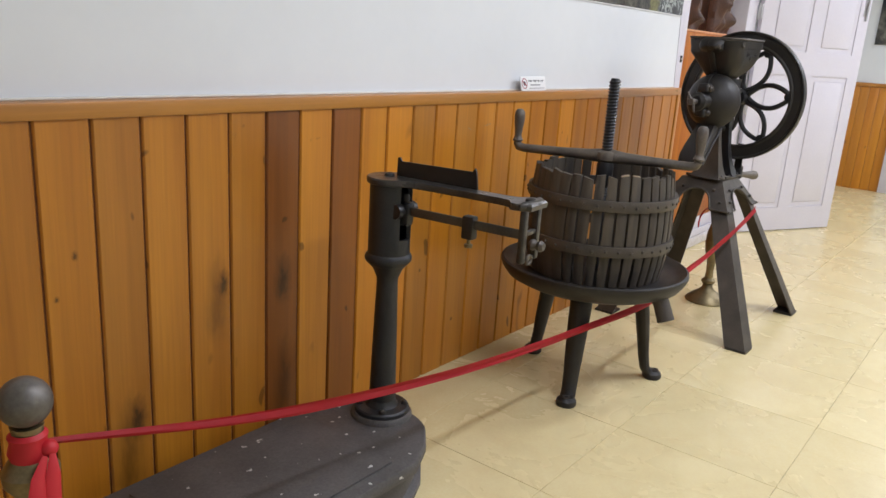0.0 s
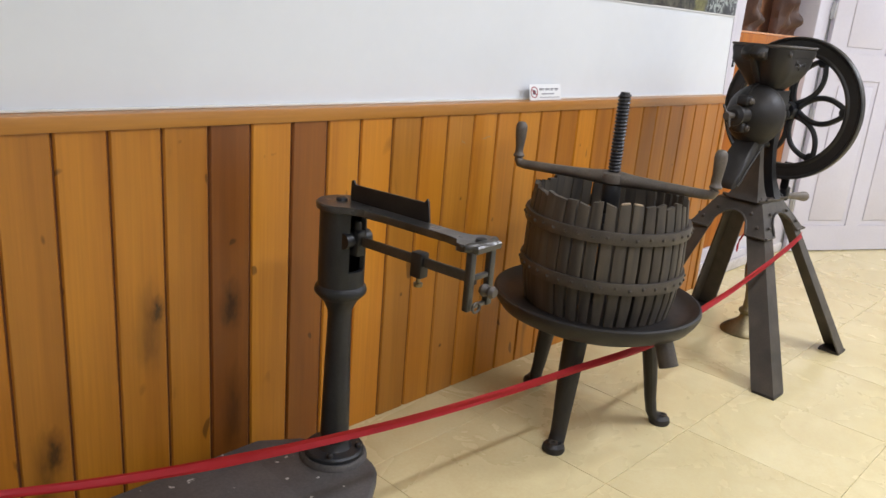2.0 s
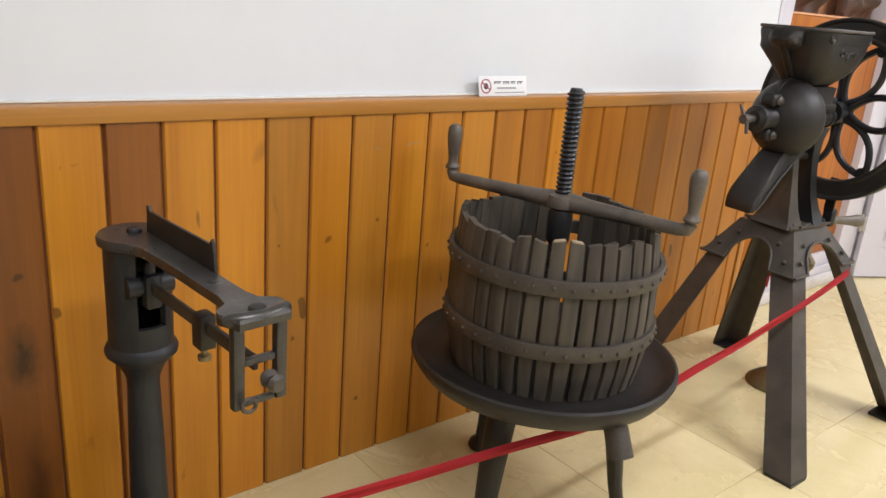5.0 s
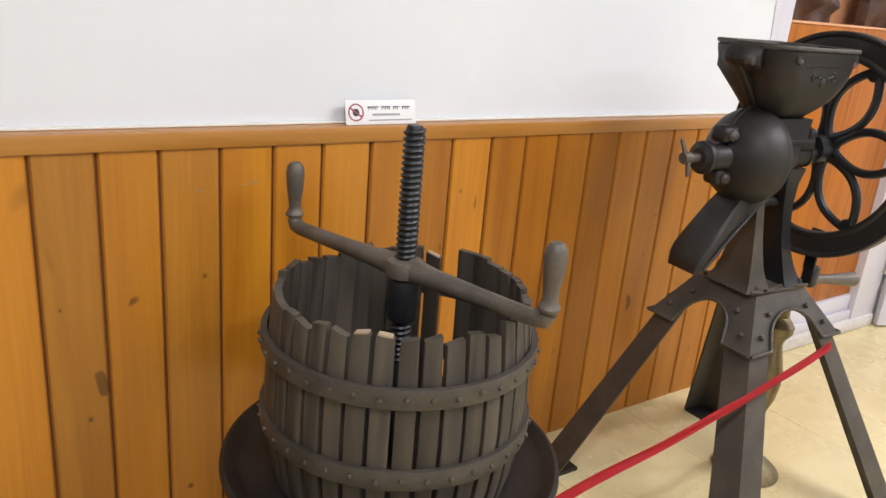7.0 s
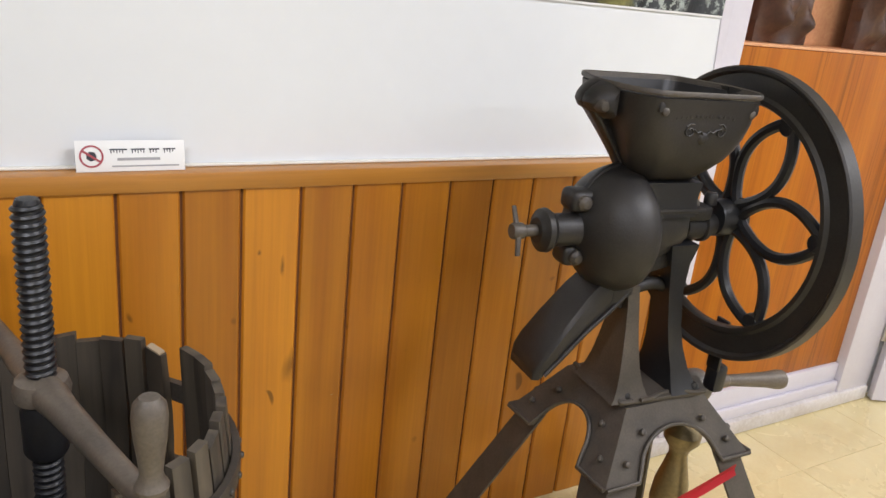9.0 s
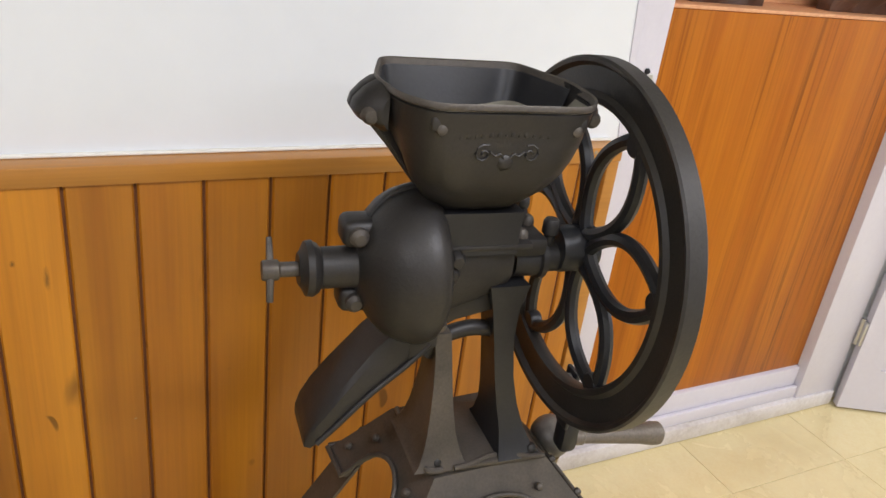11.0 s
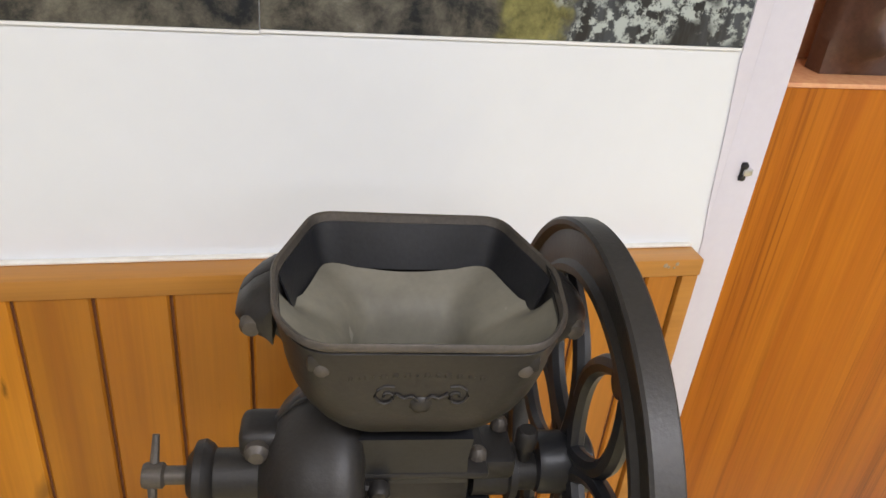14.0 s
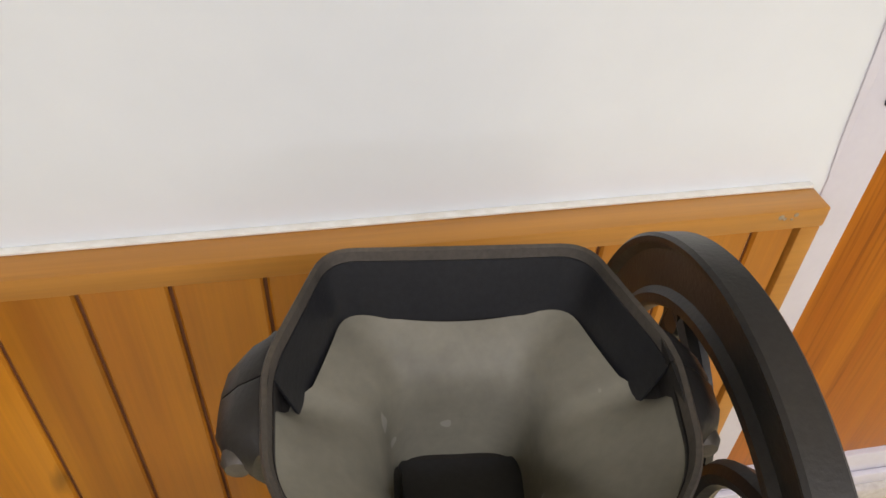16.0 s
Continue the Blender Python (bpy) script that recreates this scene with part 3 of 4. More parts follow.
# ---- weighing scale ----
def build_scale():
    sc = thing("platform_scale", "old black cast-iron platform weighing scale with a beam", "weighing scale", (-1.456, -0.306, 0))
    # platform with a rounded tongue that carries the column
    top = [(-0.92, 0.215), (-0.92, -0.30), (-0.16, -0.30), (-0.05, -0.245)]
    top += [(-0.018 + 0.100 * math.cos(radians(a)), -0.05 + 0.145 * math.sin(radians(a))) for a in range(-60, 71, 13)]
    top += [(-0.02, 0.15), (-0.14, 0.225)]

    def ring(z, grow):
        cx, cy = -0.4, -0.04
        out = []
        for x, y in top:
            d = Vector((x - cx, y - cy))
            d = d * (1 + grow / d.length)
            out.append((cx + d.x, cy + d.y, z))
        return out

    body = part("base", loft([ring(0.0, -0.01), ring(0.02, -0.01), ring(0.03, -0.035), ring(0.105, -0.035), ring(0.112, -0.012), ring(0.112, -0.002), ring(0.12, 0.002), ring(0.142, 0.002), ring(0.152, -0.006), ring(0.155, -0.016)]), PLATFORM, sc, "low iron platform flecked with pale paint")
    part("tread_plate", box(-0.86, -0.22, -0.25, 0.165, 0.1555, 0.163, 0.003), PLATFORM, body)
    part("boss", lathe([(0.108, 0.154), (0.106, 0.166), (0.1, 0.174), (0, 0.174)], 32), PLATFORM, body)
    flange = part("flange", lathe([(0.096, 0.1745), (0.096, 0.186), (0.09, 0.192), (0.058, 0.194), (0.052, 0.2), (0.047, 0.215), (0, 0.215)], 32), SCALE_IRON, sc)
    for a in (45, 135, 225, 315):
        part("bolt", bolt(0.012, 0.014, None, pose(0.078 * math.cos(radians(a - 2)), 0.078 * math.sin(radians(a - 2)), 0.192)), IRON, flange)
    part("column", lathe([(0.0, 0.2), (0.047, 0.2), (0.046, 0.25), (0.040, 0.5), (0.036, 0.64), (0.037, 0.66), (0.050, 0.69), (0.060, 0.705), (0, 0.705)], 32), SCALE_IRON, sc)
    # hollow head with an open slot towards the beam
    head = bmesh.new()
    lathe([(0.0, 0.705), (0.062, 0.705), (0.078, 0.722), (0.080, 0.732), (0.076, 0.742), (0.070, 0.748), (0.0, 0.748)], 36, head)
    ring_o, gap = [], 26
    for i in range(31):
        a = radians(-85 + gap + (360 - 2 * gap) * i / 30)
        ring_o.append((0.070 * math.cos(a), 0.070 * math.sin(a)))
    ring_i = [(x * 0.80, y * 0.80) for x, y in ring_o]
    loft([[(x, y, z) for x, y in ring_o + ring_i[::-1]] for z in (0.747, 0.982)], head)
    lip = [(0.070 * math.cos(radians(-85 + gap * (i - 4) / 4)), 0.070 * math.sin(radians(-85 + gap * (i - 4) / 4))) for i in range(9)]
    loft([[(x, y, z) for x, y in lip + [(p * 0.8, q * 0.8) for p, q in lip[::-1]]] for z in (0.747, 0.80)], head)
    part("head", head, SCALE_IRON, sc)
    turn = pose(0, 0, 0, 0, 0, 5)
    # arm: rounded end over the column, narrow neck, flared tip
    half = [(-0.035, -0.11), (-0.028, -0.2), (-0.027, -0.42), (-0.034, -0.455), (-0.062, -0.475), (-0.066, -0.49), (-0.05, -0.535)]
    left = [(0.082 * math.cos(radians(a)), 0.082 * math.sin(radians(a))) for a in range(-50, 231, 14)]
    plan = left + half + [(-x, y) for x, y in half[::-1]]
    arm = bmesh.new()
    loft([[(x * s, y * s if y > 0 else y * (1 - (1 - s) * 0.2), z) for x, y in plan] for z, s in ((0.982, 0.93), (0.984, 0.99), (0.998, 1.0), (1.003, 0.96))], arm)
    bmesh.ops.transform(arm, matrix=turn, verts=arm.verts)
    arm_ob = part("arm", arm, HANDLED, sc, "worn flat iron arm")
    for x, y in ((0, 0.01), (0.0, -0.505)):
        p = turn @ Vector((x, y, 1.002))
        part("bolt", bolt(0.017, 0.012, None, pose(p.x, p.y, p.z)), IRON, arm_ob)
    part("end_bar", tube([tuple(turn @ Vector((x, -0.522 + 0.02 * (abs(x) / 0.062) ** 2, 0.996))) for x in (-0.064, -0.055, -0.03, 0, 0.03, 0.055, 0.064)], [0.007, 0.013, 0.014, 0.014, 0.014, 0.013, 0.007], 12), HANDLED, arm_ob)
    fin = prism([(-0.31, 1.0), (-0.302, 1.058), (-0.296, 1.068), (-0.288, 1.056), (-0.02, 1.052), (-0.012, 1.064), (-0.004, 1.062), (-0.002, 1.0)], 0.006, turn @ pose(0.026, 0, 0, 0, 0, 90))
    part("upright_plate", fin, IRON, sc)
    # beam, pivot, sliding poise
    beam = part("beam", merge(None, box(-0.005, 0.005, -0.50, 0.0, 0.885, 0.913, 0.002), turn), IRON_WORN, sc)
    part("pivot", merge(lathe([(0, -0.05), (0.024, -0.05), (0.024, 0.05), (0, 0.05)], 18, None, turn @ pose(0, -0.052, 0.9, 0, 90)), box(-0.02, 0.02, -0.085, -0.03, 0.85, 0.93, 0.012), turn), PAINTED, sc)
    part("pivot_knob", lathe([(0, -0.004), (0.012, -0.004), (0.014, 0.012), (0.010, 0.024), (0, 0.026)], 12, None, turn @ pose(0, -0.06, 0.93)), IRON, sc)
    poise = part("poise", merge(None, box(-0.017, 0.017, -0.325, -0.285, 0.852, 0.925, 0.005), turn), IRON, sc, "sliding iron weight on the beam")
    part("thumb_screw", lathe([(0, 0), (0.006, 0), (0.006, -0.016), (0.013, -0.018), (0.013, -0.028), (0, -0.03)], 12, None, turn @ pose(0, -0.305, 0.853)), BRONZE, poise)
    yoke = bmesh.new()
    for x in (-0.042, 0.042):
        box(x - 0.011, x + 0.011, -0.519, -0.499, 0.825, 0.983, 0.004, yoke)
    box(-0.0305, 0.0305, -0.515, -0.503, 0.826, 0.838, 0.003, yoke)
    box(-0.0305, 0.0305, -0.516, -0.502, 0.905, 0.918, 0.003, yoke)
    bmesh.ops.transform(yoke, matrix=turn, verts=yoke.verts)
    yk = part("yoke", yoke, HANDLED, sc)
    part("balance_knob", lathe([(0, -0.022), (0.013, -0.022), (0.018, -0.012), (0.012, 0.0), (0.018, 0.012), (0.012, 0.022), (0, 0.022)], 14, None, turn @ pose(0.016, -0.53, 0.872, 90)), IRON_WORN, yk)
    part("hook_ring", tube([(0.016 + 0.013 * math.cos(a), -0.530, 0.838 + 0.013 * math.sin(a)) for a in [2 * math.pi * i / 14 for i in range(14)]], 0.004, 6, None, closed=True, up=(0, 1, 0)), IRON_WORN, yk)


build_scale()


# ---- fruit press ----
def build_press():
    pr = thing("fruit_press", "old black iron fruit press with a weathered slatted basket", "fruit press", (-0.318, -0.502, 0))
    tray = [(0.0, 0.455), (0.27, 0.450), (0.33, 0.456), (0.378, 0.480), (0.398, 0.508), (0.407, 0.528), (0.405, 0.541), (0.396, 0.545), (0.386, 0.540), (0.372, 0.527), (0.350, 0.516), (0.31, 0.510), (0.0, 0.508)]
    part("tray", lathe(tray, 72), IRON, pr, "round dished iron tray")
    spout_a = radians(-99)
    d = Vector((math.cos(spout_a), math.sin(spout_a), 0))
    part("spout", tube([d * 0.335 + Vector((0, 0, 0.478)), d * 0.355 + Vector((0, 0, 0.45)), d * 0.385 + Vector((0, 0, 0.385))], [0.036, 0.034, 0.036], 16), IRON_WORN, pr)
    for a in (198, 311, 77):
        r = Vector((math.cos(radians(a)), math.sin(radians(a)), 0))
        foot = 0.325 if a != 77 else 0.30
        path = [(0.205, 0.475), (0.232, 0.40), (0.252, 0.30), (0.268, 0.2), (0.281, 0.11), (0.294, 0.05), (foot - 0.012, 0.022)]
        own = tube([r * p + Vector((0, 0, z)) for p, z in path], [0.047, 0.046, 0.043, 0.038, 0.033, 0.031, 0.032], 14, None, 0.72, tuple(r))
        leg = part("leg", own, IRON, pr)
        pad = lathe([(0, 0), (0.040, 0), (0.044, 0.008), (0.041, 0.024), (0.028, 0.036), (0, 0.038)], 18, None, pose(*(r * (foot + 0.008)), 0, 0, 0))
        part("foot", pad, IRON, leg)
        part("hole_rim", lathe([(0.009, 0.030), (0.018, 0.030), (0.018, 0.040), (0.009, 0.040)], 14, None, pose(*(r * (foot + 0.018)), 0, 0, 0), True), IRON_WORN, leg)
    # slatted basket with a barrel swell
    rng = random.Random(5)
    count = 38
    levels = ((0.5, 0.283), (0.58, 0.297), (0.67, 0.3045), (0.76, 0.306), (0.85, 0.303), (0.93, 0.296), (1.0, 0.288))
    for i in range(count):
        a = 2 * math.pi * (i + 0.5) / count
        deg = math.degrees(a) % 360
        if 30 < deg < 37:
            continue
        top = 0.962 + rng.uniform(-0.012, 0.009) + (0.016 - 0.0006 * abs(deg - 20) if deg < 30 else 0)
        low = 0.512
        half = math.pi / count * (0.985 if 58 < deg < 178 or deg < 30 else 0.85 * rng.uniform(0.93, 1.03))
        skew = rng.uniform(-0.006, 0.006) if deg > 30 else 0.0
        push = rng.uniform(-0.0015, 0.002)
        rings = []
        for n, (f, r) in enumerate(levels):
            t = n / (len(levels) - 1)
            z = low + (top - low) * t
            r = r + push
            th = 0.021 if n < len(levels) - 1 else 0.017
            slim = (0.84, 0.92, 1.0, 1.0, 1.0, 0.99, 0.95)[n] if deg > 178 else 1.0
            out = []
            for ang, rr in ((-half, r - 0.0015), (-half * 0.82, r), (half * 0.82, r), (half, r - 0.0015), (half, r - th), (-half, r - th)):
                lift = skew * (ang / half) if n == len(levels) - 1 else 0
                out.append((rr * math.cos(ang * slim), rr * math.sin(ang * slim), z + lift))
            rings.append(out)
        own = loft(rings)
        st = part("stave", own, STAVE, pr)
        st.rotation_euler = (0, 0, a)
        if i in (23, 24) or i == 4:
            part("chipped_edge", loft([[(x, y * 0.8, z + dz) for x, y, z in rings[-1]] for dz in (0.0004, 0.004)]), CHIPPED, st, "pale freshly broken edge")
    for z, r in ((0.668, 0.3065), (0.852, 0.3055)):
        band = part("band", lathe([(r - 0.004, z - 0.021), (r + 0.009, z - 0.022), (r + 0.0105, z - 0.018), (r + 0.0105, z + 0.018), (r + 0.009, z + 0.022), (r - 0.004, z + 0.021)], 76, None, None, True), IRON_WORN, pr, "riveted iron hoop")
        for i in range(38):
            a = 2 * math.pi * (i + 0.5) / 38
            m = pose(0, 0, z + 0.003 * math.sin(i * 2.3), 0, 0, math.degrees(a)) @ pose(r + 0.0105, 0, 0, 0, 90)
            part("rivet", bolt(0.0065, 0.006, None, m), IRON_WORN, band)
    # threaded spindle
    core = lathe([(0, 0.497), (0.019, 0.497), (0.019, 1.322), (0.016, 1.33), (0, 1.331)], 20)
    part("spindle", core, PAINTED, pr)
    turns, seg, pitch = 41, 14, 0.0132
    pts = [(0.0195 * math.cos(2 * math.pi * k / seg), 0.0195 * math.sin(2 * math.pi * k / seg), 0.78 + pitch * k / seg) for k in range(turns * seg)]
    part("thread", tube(pts, 0.0058, 6, None, 0.85), PAINTED, pr)
    # nut with two bent cranks and turned grips
    hub = lathe([(0, 0.985), (0.03, 0.985), (0.042, 0.992), (0.045, 1.008), (0.040, 1.026), (0.028, 1.032), (0, 1.032)], 24)
    part("nut", hub, CRANK, pr)
    part("press_block", lathe([(0, 0.885), (0.031, 0.885), (0.035, 0.893), (0.036, 0.97), (0.032, 0.984), (0, 0.984)], 24), PAINTED, pr)
    for ex, ey in ((-0.101, 0.384), (0.114, -0.354)):
        d = Vector((ex, ey, 0)).normalized()
        reach = math.hypot(ex, ey)
        path = [(0.02, 1.008), (0.08, 1.006), (0.2, 1.004), (reach - 0.03, 1.002), (reach - 0.008, 1.006), (reach, 1.022), (reach, 1.034)]
        bar = part("crank_bar", tube([d * r + Vector((0, 0, z)) for r, z in path], [0.03, 0.024, 0.02, 0.018, 0.019, 0.018, 0.016], 14), CRANK, pr)
        m = Matrix.Translation(d * reach)
        part("grip", lathe([(0, 1.03), (0.022, 1.03), (0.023, 1.036), (0.018, 1.044), (0.015, 1.055), (0.017, 1.075), (0.0215, 1.11), (0.0235, 1.14), (0.021, 1.158), (0.013, 1.168), (0, 1.171)], 20, None, m), CRANK, bar, "smooth turned grip")


build_press()


# ---- grinding mill ----
def build_mill():
    mill = thing("grinding_mill", "black cast-iron grinding mill with hopper and flywheel on a riveted stand", "grain mill", (1.0, -0.56, 0))
    # stand: four angle-iron legs under a riveted cap
    S = pose(0, 0, 0, 0, 0, -1.0)
    feet = ((-0.478, -0.424), (0.445, -0.436), (0.478, 0.428), (-0.450, 0.424))
    tops = ((-0.184, -0.124), (0.222, -0.132), (0.222, 0.218), (-0.184, 0.218))
    for (fx, fy), (tx, ty) in zip(feet, tops):
        sx, sy = math.copysign(1, fx), math.copysign(1, fy)
        w, t, f = 0.090, 0.009, 0.006

        def section(cx, cy, z, k):
            a = w * k
            return [(cx, cy, z), (cx - sx * a, cy + sy * f, z), (cx - sx * a, cy + sy * (f - t), z), (cx - sx * t, cy - sy * t, z), (cx + sx * (f - t), cy - sy * a, z), (cx + sx * f, cy - sy * a, z)]

        leg = part("leg", loft([section(fx, fy, 0.012, 1.15), section(tx, ty, 0.675, 0.95)]), IRON_WORN, mill)
        foot = loft([[(fx + sx * 0.006, fy + sy * 0.006, z), (fx - sx * 0.1, fy + sy * 0.006, z), (fx - sx * 0.1, fy - sy * 0.1, z), (fx + sx * 0.006, fy - sy * 0.1, z)] for z in (0.0, 0.0125)])
        part("foot_plate", foot, IRON, leg)
    zt, zb = 0.790, 0.645
    top = ((-0.108, -0.062), (0.142, -0.066), (0.142, 0.165), (-0.108, 0.165))
    low = [(-0.215, -0.148), (0.252, -0.158), (0.252, 0.244), (-0.215, 0.244)]
    cap = part("cap", loft([[(x, y, z) for x, y in top] for z in (zt - 0.012, zt)]), IRON_WORN, mill, "riveted iron cap of the stand")
    for i in range(4):
        a, b = Vector((*top[i], zt)), Vector((*top[(i + 1) % 4], zt))
        c, d = Vector((*low[i], zb)), Vector((*low[(i + 1) % 4], zb))
        span = (d - c).length
        inner = 0.098 / span

        def at(s, h):
            return (a.lerp(b, s)).lerp(c.lerp(d, s), h)

        pts = [at(0, 0), at(0, 1), at(inner, 1.0)]
        for j in range(13):
            ang = math.pi * (1 - j / 12)
            pts.append(at(0.5 + (0.5 - inner) * math.cos(ang) * 0.98, 0.86 - 0.52 * math.sin(ang) ** 0.7))
        pts += [at(1 - inner, 1.0), at(1, 1), at(1, 0)]
        n = (b - a).cross(c - a).normalized()
        plate = loft([[tuple(p) for p in pts], [tuple(p + n * 0.008) for p in pts]])
        side = part("side_plate", plate, IRON_WORN, cap)
        out = n if n.dot((a + b) / 2 - Vector((0, 0, zt))) > 0 else -n
        for s, h in ((0.10, 0.72), (0.90, 0.72), (0.2, 0.35), (0.8, 0.35)):
            p = at(s, h) + out * 0.008
            part("rivet", bolt(0.0085, 0.008, None, along(p, p + out)), IRON_WORN, side)
        edge = [p + out * 0.006 for p in pts[1:-1]]
        part("lip", tube([tuple(p) for p in edge], 0.0055, 8), IRON_WORN, side, "", 60)

    # machine, turned a little on the stand
    R = pose(-0.07, 0.027, 0, 0, 0, -6)

    def mpart(name, bm, mat, parent=mill, label="", angle=35):
        bmesh.ops.transform(bm, matrix=R, verts=bm.verts)
        return part(name, bm, mat, parent, label, angle)

    X = pose(0, 0, 1.215, 0, 90)  # z of a lathe becomes local x at shaft height

    def turned(profile, steps=32):
        return lathe([(r, u) for r, u in profile], steps, None, X)

    base = bmesh.new()
    box(-0.045, 0.208, -0.085, 0.112, 0.7905, 0.806, 0.006, base)
    mpart("bed_plate", base, IRON_WORN)
    for u, v in ((-0.02, -0.07), (0.185, -0.07), (0.06, 0.09)):
        mpart("bed_bolt", bolt(0.013, 0.018, None, pose(u, v, 0.8055)), IRON)
    mpart("edge_bead", tube(glide([(-0.047, 0.112, 0.806), (-0.046, 0.02, 0.806), (-0.045, -0.07, 0.806), (-0.036, -0.087, 0.806), (-0.012, -0.089, 0.806)], 4), 0.0065, 8), IRON_WORN)
    mpart("edge_bead", tube(glide([(0.012, -0.089, 0.806), (0.045, -0.085, 0.806), (0.09, -0.070, 0.806), (0.135, -0.071, 0.806), (0.175, -0.086, 0.806), (0.208, -0.089, 0.806)], 4), 0.0055, 8), IRON_WORN)
    # two splayed pedestals
    fin = bmesh.new()
    slices = ((-0.068, 0.046, 0.084, 0.800), (-0.058, 0.036, 0.078, 0.812), (-0.049, 0.026, 0.070, 0.835), (-0.042, 0.016, 0.061, 0.87), (-0.037, 0.009, 0.051, 0.92), (-0.034, 0.004, 0.042, 0.97), (-0.035, -0.002, 0.035, 1.03), (-0.040, -0.008, 0.030, 1.08))
    loft([[(x0, -y, z), ((x0 + x1) / 2 - 0.004, -y * 1.03, z), (x1, -y, z), (x1, y, z), (x0, y, z)] for x0, x1, y, z in slices], fin)
    mpart("pedestal", fin, IRON_WORN, mill, "", 60)
    post = bmesh.new()
    loft([[(x0, -y, z), (x1, -y, z), (x1, y, z), (x0, y, z)] for x0, x1, y, z in ((0.108, 0.206, 0.086, 0.802), (0.112, 0.185, 0.072, 0.82), (0.112, 0.165, 0.058, 0.86), (0.104, 0.148, 0.046, 0.91), (0.094, 0.134, 0.038, 0.97), (0.080, 0.122, 0.033, 1.06), (0.066, 0.122, 0.036, 1.13), (0.05, 0.13, 0.045, 1.18))], post)
    mpart("pedestal", post, PAINTED, mill, "", 60)
    mpart("tie_bar", tube(glide([(-0.045, 0, 1.02), (-0.022, 0, 1.05), (0.015, 0, 1.066), (0.055, 0, 1.070), (0.09, 0, 1.060), (0.11, 0, 1.03)], 4), 0.016, 12), IRON, mill, "", 60)
    # grinding drum: domed to the front, flat towards the wheel
    shell = [(0.034, -0.198), (0.050, -0.191), (0.076, -0.181), (0.101, -0.166), (0.121, -0.147), (0.134, -0.125), (0.142, -0.100), (0.143, -0.084), (0.139, -0.070), (0.129, -0.060), (0.10, -0.055)]
    drum = mpart("drum", turned([(0, -0.196)] + shell + [(0, -0.055)], 64), IRON, mill, "smooth domed grinding drum in two bolted halves", 50)
    crest = [(u, 1.215 + r + 0.007) for r, u in shell[1:9]]
    rib = prism([(-0.19, 1.24)] + crest + [(-0.07, 1.24)], 0.016, pose(0, 0.012, 0), None, 0.003)
    mpart("seam_flange", rib, IRON, drum, "raised flange along the seam of the two halves", 60)
    for s, z in ((1, 0.062), (1, -0.062)):
        lug = box(-0.222, -0.145, -0.022, 0.042, 1.219 + z - 0.025, 1.219 + z + 0.025, 0.016, None, 3)
        lug_ob = mpart("lug", lug, IRON, drum)
        mpart("bolt", lathe([(0.017, -0.004), (0.017, 0.008), (0.010, 0.016), (0, 0.018)], 12, None, pose(-0.196, -0.022, 1.219 + z, 90)), IRON_WORN, lug_ob)
    mpart("bearing_neck", turned([(0, -0.265), (0.036, -0.265), (0.037, -0.2), (0.05, -0.175), (0, -0.175)]), IRON)
    mpart("adjusting_flange", turned([(0, -0.292), (0.028, -0.292), (0.034, -0.287), (0.047, -0.281), (0.049, -0.270), (0.043, -0.260), (0.034, -0.254), (0, -0.254)]), IRON)
    tip = mpart("adjusting_screw", turned([(0, -0.352), (0.016, -0.352), (0.018, -0.348), (0.018, -0.326), (0.013, -0.322), (0.013, -0.29), (0, -0.29)], 18), IRON_WORN)
    mpart("tommy_bar", tube([(-0.337, 0.030, 1.262), (-0.338, 0.004, 1.222), (-0.339, -0.010, 1.205), (-0.340, -0.018, 1.165)], [0.005, 0.007, 0.007, 0.006], 8), IRON_WORN, tip)
    # discharge chute
    def chute(u, z, wid, h):
        return [(u, -wid, z + h * 0.8), (u, -wid, z), (u, wid, z), (u, wid, z + h * 0.8), (u, wid * 0.86, z + h), (u, -wid * 0.86, z + h)]

    mpart("chute", loft([chute(-0.05, 1.062, 0.045, 0.10), chute(-0.10, 1.027, 0.050, 0.098), chute(-0.16, 0.985, 0.057, 0.084), chute(-0.22, 0.928, 0.064, 0.066), chute(-0.25, 0.898, 0.067, 0.054), chute(-0.268, 0.880, 0.063, 0.042), chute(-0.278, 0.876, 0.052, 0.024)]), IRON, mill, "", 40)
    mpart("chute_edge", tube(glide([(-0.055, -0.050, 1.075), (-0.10, -0.054, 1.033), (-0.16, -0.061, 0.988), (-0.22, -0.067, 0.931), (-0.258, -0.068, 0.893)], 3), 0.0055, 8), IRON, mill, "rubbed lower edge of the chute", 60)
    mpart("chute_collar", loft([chute(-0.045, 1.07, 0.052, 0.085), chute(-0.085, 1.05, 0.054, 0.078), chute(-0.095, 1.046, 0.050, 0.070)]), IRON, mill, "", 40)
    # throat and shaft housing
    def section(u, hw, up, down, k=0.35):
        """An eight-sided slice of the housing."""
        return [(u, -hw, 1.215 + up * k), (u, -hw * 0.86, 1.215 + up), (u, hw * 0.86, 1.215 + up), (u, hw, 1.215 + up * k), (u, hw, 1.215 - down * k), (u, hw * 0.6, 1.215 - down), (u, -hw * 0.6, 1.215 - down), (u, -hw, 1.215 - down * k)]

    house = mpart("shaft_housing", loft([section(-0.066, 0.064, 0.058, 0.094), section(-0.02, 0.058, 0.053, 0.080), section(0.04, 0.051, 0.047, 0.060), section(0.082, 0.045, 0.042, 0.046), section(0.090, 0.040, 0.037, 0.041)]), IRON, mill, "", 28)
    mpart("top_flange", box(-0.066, 0.112, -0.062, 0.060, 1.262, 1.2745, 0.005), IRON, house)
